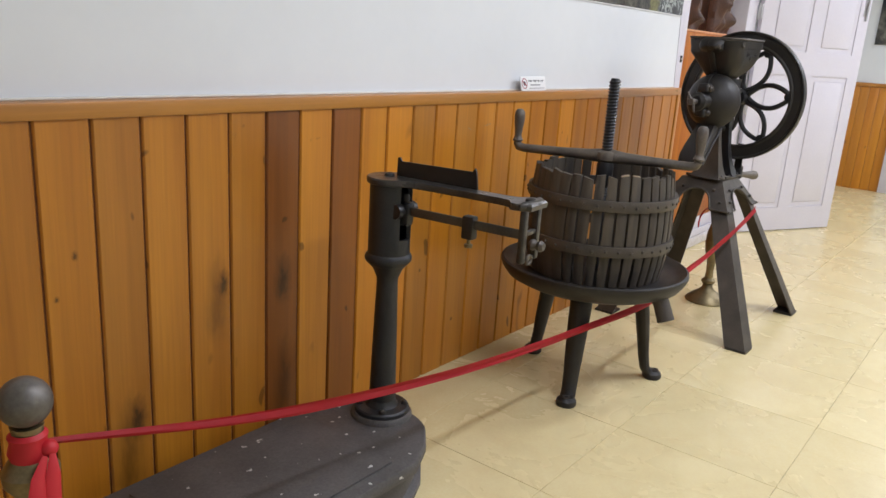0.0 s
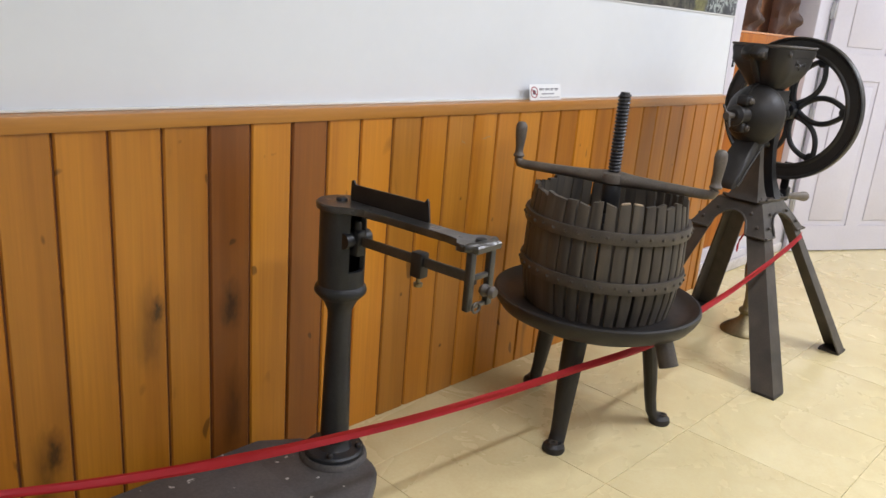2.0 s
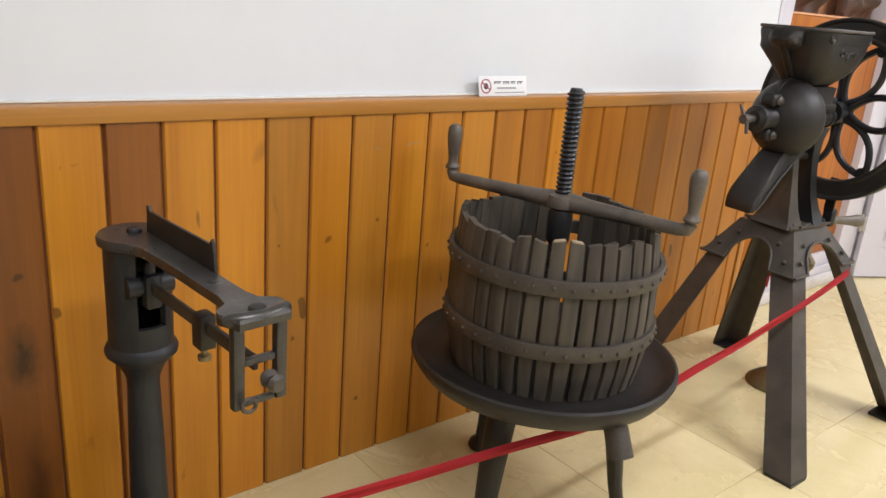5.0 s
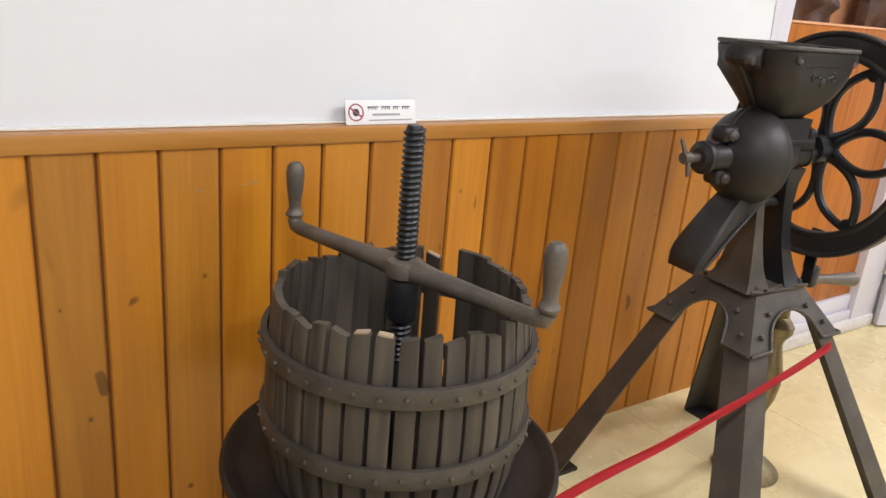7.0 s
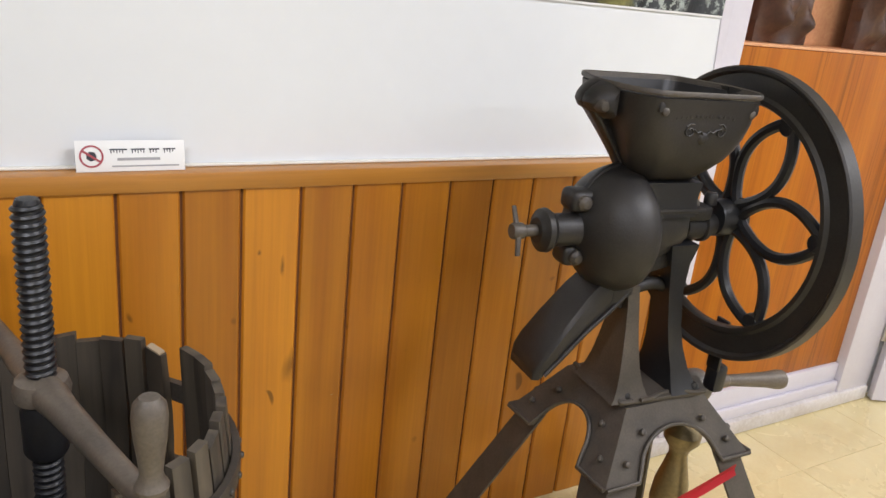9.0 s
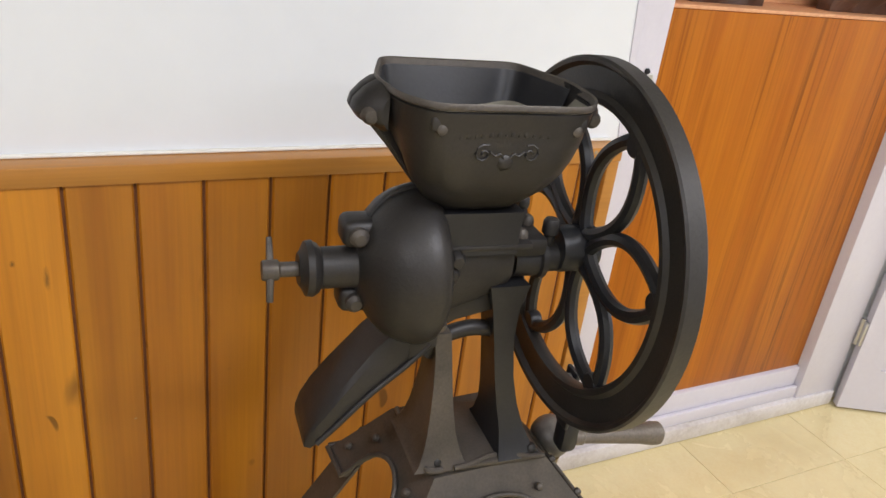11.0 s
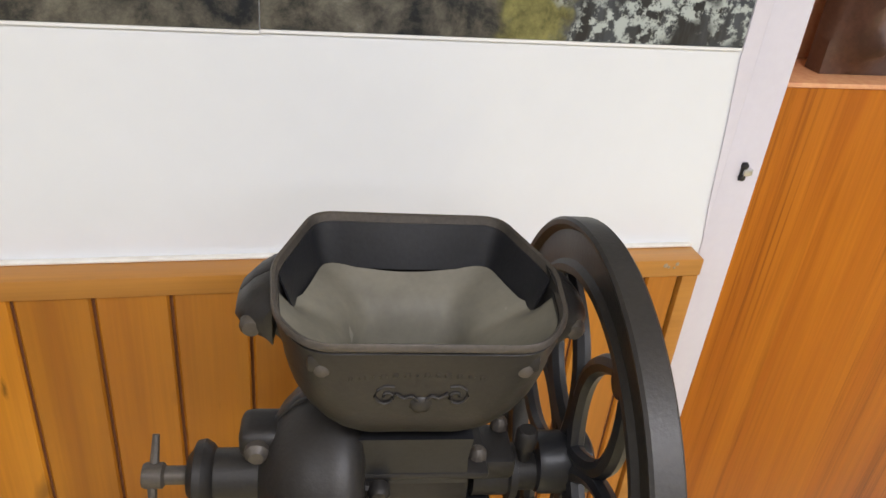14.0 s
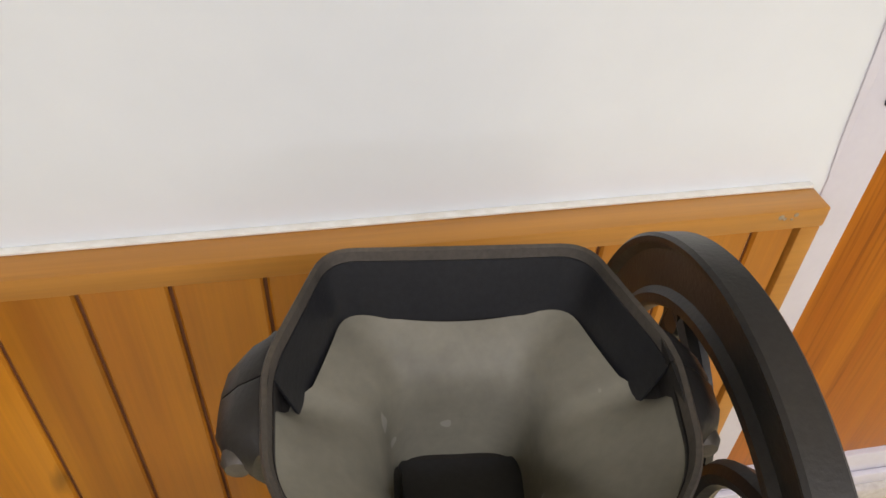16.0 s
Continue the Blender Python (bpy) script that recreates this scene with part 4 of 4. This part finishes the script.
    boss = mpart("boss", lathe([(0.022, 1.205), (0.022, 1.258), (0.018, 1.262), (0, 1.262)], 18, None, pose(-0.046, -0.052, 0)), IRON, house)
    for v in (0.026, 0.0):
        mpart("bolt", lathe([(0.015, -0.006), (0.015, 0.007), (0.010, 0.014), (0, 0.016)], 12, None, pose(-0.044 + v * 0.3, -0.070, 1.228 + v, 90)), IRON, boss)
    mpart("lower_bolt", lathe([(0.015, -0.004), (0.015, 0.008), (0.010, 0.016), (0, 0.018)], 12, None, pose(-0.047, -0.052, 1.118, 90)), IRON_WORN, house)
    mpart("web", prism([(-0.062, 1.14), (0.075, 1.16), (0.075, 1.118), (0.045, 1.112), (0.0, 1.102), (-0.03, 1.085), (-0.062, 1.06)], 0.044, None, None, 0.006), IRON, house)
    mpart("throat", loft([[(s * 0.082 * kx, q * 0.06 * kx, z) for s, q in ((-1, -1), (1, -1), (1, 1), (-1, 1))] for z, kx in ((1.255, 1.0), (1.30, 0.98), (1.335, 1.02))]), PAINTED)
    mpart("shaft", turned([(0, 0.10), (0.034, 0.10), (0.034, 0.150), (0.040, 0.153), (0.040, 0.163), (0.028, 0.166), (0.028, 0.27), (0, 0.27)]), IRON)
    cap2 = mpart("bearing_cap", box(0.085, 0.155, -0.04, 0.04, 1.235, 1.272, 0.01), IRON)
    for u, v in ((0.1, -0.03), (0.14, 0.03)):
        mpart("bolt", bolt(0.013, 0.02, None, pose(u, v, 1.27)), IRON_WORN, cap2)
    mpart("oil_cup", lathe([(0.011, 1.235), (0.011, 1.262), (0.016, 1.266), (0.016, 1.288), (0.012, 1.294), (0, 1.294)], 14, None, pose(0.175, 0, 0)), IRON)

    # hopper: eight-sided rim, upright wall, funnel to the throat
    def rounded(pts, n=5, cut=0.034):
        out = []
        for i, p in enumerate(pts):
            p, a, b = Vector(p), Vector(pts[i - 1]), Vector(pts[(i + 1) % len(pts)])
            pa, pb = p + (a - p).normalized() * cut, p + (b - p).normalized() * cut
            for k in range(n + 1):
                t = k / n
                out.append((pa * (1 - t) ** 2 + p * 2 * t * (1 - t) + pb * t * t))
        return out

    rim = rounded([(-0.134, 0.172), (-0.180, 0.030), (-0.169, -0.080), (-0.128, -0.136), (0.130, -0.136), (0.172, -0.080), (0.184, 0.030), (0.133, 0.173)], 6, 0.030)
    line, rim = rim + rim[:1], []
    for a, b in zip(line, line[1:]):
        n = max(1, round((b - a).length / 0.009))
        rim += [a.lerp(b, k / n) for k in range(n)]
    neck = []
    for p in rim:
        a = math.atan2(p.y / 0.060, p.x / 0.074)
        k = (abs(math.cos(a)) ** 4 + abs(math.sin(a)) ** 4) ** -0.25
        neck.append(Vector((0.074 * k * math.cos(a), 0.060 * k * math.sin(a) + 0.020)))

    def lay(ring, z, k=0.0, mixed=0.0, inner=neck):
        out = []
        for p, q in zip(ring, inner):
            s = p * (1 - k / p.length)
            s = s.lerp(q, mixed)
            out.append((s.x, s.y, z))
        return out

    def bowl(z, front, side):
        """A ring of the outer bowl: the sides slope in sooner than the front."""
        out = []
        for p, a, b in zip(rim, lay(rim, z, 0.012, front), lay(rim, z, 0.012, side)):
            t = min(1.0, max(0.0, (p.y + 0.128) / 0.135))
            t = t * t * (3 - 2 * t)
            t = max(t, 0.32 * min(1.0, max(0.0, (abs(p.x) - 0.085) / 0.045)))
            rear = min(1.0, max(0.0, (p.y - 0.05) / 0.09))
            b = lay([p], z, 0.012, side * (1 - rear) + rear * max(0.0, (1.463 - z) / 0.128), neck[rim.index(p):])[0]
            out.append(tuple(Vector(a).lerp(Vector(b), t)))
        return out

    hop = loft([
        lay(neck, 1.33), bowl(1.345, 0.82, 0.93), bowl(1.365, 0.55, 0.80), bowl(1.39, 0.29, 0.60), bowl(1.415, 0.13, 0.43), bowl(1.44, 0.045, 0.26), bowl(1.462, 0.012, 0.12), bowl(1.478, 0.0, 0.03), bowl(1.487, 0.0, 0.01),
        lay(rim, 1.510, 0.006), lay(rim, 1.526, 0.004), lay(rim, 1.528, 0.007), lay(rim, 1.528, 0.010), lay(rim, 1.495, 0.0125),
    ], None, (True, False))
    hopper = mpart("hopper", hop, IRON, mill, "open eight-sided cast hopper", 50)
    lip = loft([lay(rim, 1.530, 0.009), lay(rim, 1.530, 0.003), lay(rim, 1.533, 0.0), lay(rim, 1.539, 0.0), lay(rim, 1.542, 0.002), lay(rim, 1.540, 0.006), lay(rim, 1.530, 0.009)], None, (False, False))
    mpart("rim", lip, IRON_WORN, hopper, "rim rubbed paler along its edge", 40)
    half = sorted((p for p in rim if p.y > 0.012), key=lambda p: math.atan2(p.x, p.y + 0.05))

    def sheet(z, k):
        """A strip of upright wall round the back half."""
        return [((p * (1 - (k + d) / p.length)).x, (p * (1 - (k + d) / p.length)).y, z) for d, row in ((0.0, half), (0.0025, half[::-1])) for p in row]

    # The back wall takes near-black iron, darker than the rest of the hopper.
    mpart("inner_wall", loft([sheet(1.468, 0.030), sheet(1.53, 0.0082)]), PAINTED, hopper, "near-black upright back wall", 40)

    def dish(k, mixed, drop=0.0):
        """A ring of the funnel floor: low under the upright back wall, rising to the rim in front."""
        out = []
        edge = lay(rim, 0, k, 0.0)
        for (x, y, _), (ex, ey, _) in zip(lay(rim, 0, k, mixed), edge):
            rho = math.hypot(x / 0.176, (y - 0.012) / 0.150)
            full = math.hypot(ex / 0.176, (ey - 0.012) / 0.150)
            near = min(1.0, max(0.0, (0.052 - ey) / 0.030))
            t = min(1.0, max(0.0, (0.024 - ey) / 0.034))
            t = t * t * (3 - 2 * t)
            inset = 1 - (1 - near) * 0.024 / math.hypot(ex, ey) * (1 - mixed)
            x, y = x * inset, y * inset
            soft = min(1.0, max(0.0, (0.075 - ey) / 0.17))
            t += (soft * soft * (3 - 2 * soft) - t) * min(1.0, mixed * 4)
            back = 1.485 - max(0.0, (ey - 0.012) / 0.143) * (0.006 + 0.014 * max(0.0, 1 - (ex / 0.14) ** 2))
            high = back + (1.526 - back) * t
            out.append((x, y, 1.390 + (high - 1.390) * (rho / full) ** (1.0 + 0.25 * t) - drop))
        return out

    pan = loft([dish(0.0075, 0.0), dish(0.010, 0.12), dish(0.012, 0.25), dish(0.014, 0.5), dish(0.016, 0.66, 0.001), dish(0.017, 0.78, 0.006), dish(0.018, 0.88, 0.016), dish(0.019, 0.95, 0.028), dish(0.02, 0.99, 0.040), lay(neck, 1.342, 0.007), lay(neck, 1.33, 0.010), lay(neck, 1.29, 0.014)], None, (False, True))
    mpart("pan", pan, DUSTY, hopper, "dusty funnel floor of the hopper", 60)
    def lug_slice(s, y, k):
        """The outline of a side lug at depth y, shrunk towards the wall by k."""
        return [(s * (0.171 + k * max(0.0, a - 0.012)), y, 1.495 + (c - 1.495) * (0.55 + 0.45 * k)) for a, c in ((0.012, 1.540), (0.020, 1.538), (0.040, 1.526), (0.056, 1.509), (0.060, 1.494), (0.050, 1.480), (0.030, 1.472), (0.012, 1.462))]

    for s in (-1, 1):
        flange = prism([(s * a, c) for a, c in ((0.172, 1.505), (0.200, 1.500), (0.204, 1.486), (0.152, 1.428), (0.108, 1.372), (0.083, 1.340), (0.074, 1.338), (0.108, 1.395))], 0.030, pose(0, 0.018, 0), None, 0.004)
        mpart("seam_flange", flange, IRON, hopper, "", 50)
        for name, depths in (("lug", ((-0.047, 0.25), (-0.038, 0.52), (-0.026, 0.82), (-0.012, 0.97), (0.014, 1.0), (0.017, 0.97))), ("back_lug", ((0.019, 0.97), (0.022, 1.0), (0.045, 0.94), (0.064, 0.72), (0.078, 0.35)))):
            lug_ob = mpart(name, loft([lug_slice(s, y, k) for y, k in depths]), IRON, hopper, "", 42)
            if name == "lug":
                mpart("bolt", lathe([(0.0145, -0.012), (0.0145, 0.005), (0.010, 0.012), (0, 0.014)], 14, None, pose(s * 0.196, -0.030, 1.492, 90)), IRON_WORN, lug_ob)
    for u, z in ((-0.112, 1.500), (0.114, 1.500)):
        corner = mpart("rivet", bolt(0.010, 0.009, None, pose(u, -0.1215, z, 90)), IRON_WORN, hopper)
        mpart("rivet_pad", box(u - 0.017, u + 0.017, -0.1275, -0.116, z - 0.004, z + 0.020, 0.006), IRON, corner)
    # raised casting: an arched line of worn marks over a scrolled ornament
    mpart("raised_line", tube(glide([(-0.098, -0.1255, 1.496), (-0.05, -0.1262, 1.505), (0.0, -0.1262, 1.508), (0.05, -0.1262, 1.505), (0.098, -0.1255, 1.498)], 4), 0.0022, 6), IRON, hopper)
    u = -0.084
    for wid, hgt in ((0.006, 0.010), (0.008, 0.012), (0.004, 0.011), (0.008, 0.012), (0.007, 0.010), (0.008, 0.012), (0.003, 0.004), (0.007, 0.011), (0.004, 0.012), (0.008, 0.010), (0.007, 0.012), (0.008, 0.011), (0.007, 0.010)):
        rise = 0.006 * (1 - (u / 0.09) ** 2)
        mpart("raised_mark", box(u, u + wid, -0.1270, -0.119, 1.484 + rise, 1.484 + rise + hgt, 0.0015), IRON, hopper)
        u += wid + 0.0058
    for s in (-1, 1):
        scroll = [(s * (0.040 + (0.003 + 0.0011 * k) * math.cos(0.7 * k)), -0.1244, 1.462 + (0.003 + 0.0011 * k) * math.sin(0.7 * k)) for k in range(13)]
        mpart("raised_scroll", tube(scroll, 0.0020, 6), IRON, hopper)
        mpart("raised_scroll", tube(glide([(s * 0.030, -0.1244, 1.466), (s * 0.020, -0.1242, 1.459), (s * 0.012, -0.1242, 1.462), (s * 0.004, -0.1235, 1.454)], 4), 0.0022, 6), IRON, hopper)
    mpart("raised_leaf", lathe([(0.016, -0.004), (0.011, 0.002), (0.005, 0.004), (0, 0.004)], 7, None, pose(0, -0.1225, 1.448, 90)), IRON, hopper)

    # flywheel with six looped petals
    WX, WR = 0.237, 0.352
    WZ = 1.238
    rimp = [(WR, WX - 0.014), (WR, WX + 0.018), (WR - 0.004, WX + 0.022), (WR - 0.010, WX + 0.019), (WR - 0.015, WX + 0.013), (WR - 0.062, WX + 0.012), (WR - 0.068, WX + 0.018), (WR - 0.078, WX + 0.018), (WR - 0.082, WX + 0.012), (WR - 0.082, WX - 0.006), (WR - 0.078, WX - 0.012), (WR - 0.068, WX - 0.012), (WR - 0.060, WX - 0.005), (WR - 0.018, WX - 0.006), (WR - 0.011, WX - 0.016), (WR - 0.004, WX - 0.018)]
    wheel = mpart("flywheel", lathe(rimp, 96, None, pose(0, 0, WZ, 0, 90), True), WHEEL_IRON, mill, "heavy black flywheel rim")
    mpart("hub", lathe([(0, WX - 0.045), (0.042, WX - 0.045), (0.045, WX - 0.038), (0.045, WX + 0.03), (0.036, WX + 0.036), (0, WX + 0.036)], 32, None, pose(0, 0, WZ - 0.006, 0, 90)), PAINTED, wheel)
    for i in range(6):
        base_a = radians(60 * i + 56)
        for s in (-1, 1):
            pts = []
            for k in range(15):
                t = k / 14
                r = 0.036 + (WR - 0.076 - 0.036) * t
                off = s * 0.062 * math.sin(math.pi * t) ** 0.8
                a, b = math.cos(base_a), math.sin(base_a)
                pts.append((WX + 0.006, r * a - off * b, WZ + r * b + off * a))
            mpart("petal", tube(pts, 0.0135, 8, None, 1.0, (1, 0, 0)), PAINTED, wheel)
        end = (WR - 0.088)
        mpart("petal_boss", lathe([(0, -0.013), (0.020, -0.013), (0.023, -0.008), (0.023, 0.008), (0.020, 0.013), (0, 0.013)], 14, None, Matrix.Translation((WX + 0.006, end * math.cos(base_a), WZ + end * math.sin(base_a))) @ pose(0, 0, 0, 0, 90)), PAINTED, wheel)
    # slotted crank plate at the foot of the wheel, with its handle
    plate = mpart("crank_plate", merge(box(WX + 0.027, WX + 0.037, -0.060, -0.018, 0.835, 0.975, 0.003), box(WX + 0.028, WX + 0.068, -0.062, -0.016, 0.772, 0.850, 0.012)), PAINTED, wheel)
    for z in (0.90, 0.945):
        mpart("plate_bolt", bolt(0.010, 0.008, None, along((WX + 0.026, -0.039, z + 0.01), (WX + 0.0, -0.039, z + 0.01))), STEEL, plate)
    mpart("crank_handle", lathe([(0, 0), (0.018, 0.0), (0.018, 0.02), (0.015, 0.024), (0.018, 0.09), (0.022, 0.17), (0.027, 0.205), (0.026, 0.222), (0.016, 0.232), (0, 0.234)], 18, None, pose(WX + 0.067, -0.039, 0.796, 0, 96)), CRANK, plate, "grey turned crank handle")


build_mill()


# ---- stanchions and red ribbon ----
POST = [(r, z * 0.95) for r, z in [(0.118, 0.0), (0.12, 0.008), (0.115, 0.018), (0.085, 0.045), (0.05, 0.07), (0.032, 0.09), (0.028, 0.11), (0.040, 0.125), (0.040, 0.14), (0.024, 0.155), (0.021, 0.2), (0.026, 0.27), (0.045, 0.33), (0.052, 0.39), (0.048, 0.45), (0.034, 0.51), (0.026, 0.55), (0.030, 0.57), (0.050, 0.60), (0.052, 0.625), (0.040, 0.645), (0.027, 0.66), (0.026, 0.70), (0.030, 0.725)]]


def build_stanchion(at, red_cloth):
    st = thing("stanchion", "turned brass stanchion with a grey ball top" + (" and red cloth" if red_cloth else ""), "stanchion", at, group="rope stanchions")
    part("stem", lathe([(0, 0.0)] + POST + [(0, 0.689)], 36), BRONZE, st)
    part("ball", lathe([(0.049 * math.sin(math.pi * i / 16), 0.736 - 0.049 * math.cos(math.pi * i / 16)) for i in range(17)], 32), PEWTER, st, "dull grey ball")


def ribbon(points, width, sag_roll):
    """A limp flat band with slight folds along its length."""
    own = bmesh.new()
    rows = []
    n = len(points)
    for i, p in enumerate(points):
        a, b = Vector(points[max(i - 1, 0)]), Vector(points[min(i + 1, n - 1)])
        d = (b - a).normalized()
        out = d.cross(Vector((0, 0, 1))).normalized()
        roll = 0.10 * math.sin(i * sag_roll) - 0.2
        up = (Vector((0, 0, 1)) * math.cos(roll) + out * math.sin(roll)).normalized()
        w = width * (0.97 + 0.03 * math.sin(i * 0.37))
        if i < 10:
            w *= 0.45 + 0.055 * i
        rows.append([own.verts.new(Vector(p) + up * (s * w / 2) + out * (0.003 * math.cos(s * 3 + i * 0.21))) for s in (-1, -0.5, 0, 0.5, 1)])
    for a, b in zip(rows, rows[1:]):
        for k in range(4):
            own.faces.new((a[k], a[k + 1], b[k + 1], b[k]))
    bmesh.ops.solidify(own, geom=own.faces[:], thickness=0.0015)
    return own


POST_A, POST_B = (-2.726, -0.539, 0), (1.235, -0.525, 0)
RIBBON = [(-2.690, -0.545, 0.640), (-2.27, -0.558, 0.530), (-1.92, -0.570, 0.463), (-1.42, -0.588, 0.393), (-0.95, -0.605, 0.350), (-0.62, -0.635, 0.342), (-0.20, -0.725, 0.378), (0.16, -0.742, 0.450), (0.38, -0.758, 0.492), (0.58, -0.771, 0.537), (0.70, -0.780, 0.564), (0.85, -0.772, 0.587), (1.02, -0.754, 0.603), (1.190, -0.738, 0.624)]


def build_ribbon():
    band = thing("barrier_ribbon", "sagging red cloth ribbon tied between stanchion and mill", "ribbon", (0, 0, 0))
    part("band", ribbon(glide(RIBBON, 6), 0.031, 0.13), RED, band)
    x, y, z = POST_A[0], POST_A[1], 0.640
    wrap = lathe([(0.030, z - 0.05), (0.037, z - 0.04), (0.033, z - 0.022), (0.038, z - 0.006), (0.033, z + 0.014), (0.036, z + 0.028), (0.029, z + 0.036)], 22, None, pose(x, y, 0))
    part("wrap", wrap, RED, band, "red cloth wound round the stanchion neck")
    knot = lathe([(0.018 * math.sin(math.pi * i / 8), -0.018 * math.cos(math.pi * i / 8)) for i in range(9)], 12, None, pose(x + 0.024, y - 0.028, z, 20, 35, 10))
    part("knot", knot, RED, band)
    for dx, l in ((0.0, 0.11), (-0.014, 0.085)):
        tail = tube([(x + 0.024 + dx, y - 0.044, z - 0.005), (x + 0.016 + dx * 2, y - 0.058, z - 0.04), (x + 0.006 + dx * 2, y - 0.066, z - l)], [0.006, 0.014, 0.018], 8, None, 0.25, (0, 1, 0))
        part("tail", tail, RED, band)
    x, y = POST_B[0] - 0.105, POST_B[1] + 0.07
    part("loose_end", tube([(x + 0.035, y - 0.03, 0.585), (x + 0.012, y - 0.01, 0.565), (x - 0.006, y, 0.53), (x - 0.008, y + 0.004, 0.50), (x - 0.004, y + 0.004, 0.465)], [0.005, 0.007, 0.007, 0.007, 0.004], 8, None, 0.4), RED, band)


build_stanchion(POST_A, True)
build_stanchion(POST_B, False)
build_ribbon()

# ---- floor, laid last ----
def build_floor():
    floor = tagged(new("floor", mesh("floor", box(X0 - 0.2, X1 + 0.2, Y0 - 0.2, WALL_Y + 0.9, -0.15, -0.0045), GROUT)), "cream polished stone tile floor with thin joints", "floor", kind="structure")
    half = 0.3 - 0.0009
    own = bmesh.new()
    c = half - 0.0008
    loft([[(x * half, y * half, z) for x, y in ((-1, -1), (1, -1), (1, 1), (-1, 1))] for z in (-0.006, -0.0012)] + [[(x * c, y * c, 0.0) for x, y in ((-1, -1), (1, -1), (1, 1), (-1, 1))]], own)
    tile = mesh("tile", own, TILE, 20)
    for i in range(-8, 15):
        for j in range(-10, 2):
            x, y = -1.262 + 0.6 * i + 0.3, -0.26 + 0.6 * j + 0.3
            if X0 - 0.3 < x < X1 + 0.3 and y > Y0 - 0.3:
                ob = new("tile", tile)
                ob.location = (x, y, 0)
                ob.rotation_euler = (0, 0, math.pi / 2 * ((i * 7 + j * 3) % 4))
                ob.parent = floor


build_floor()
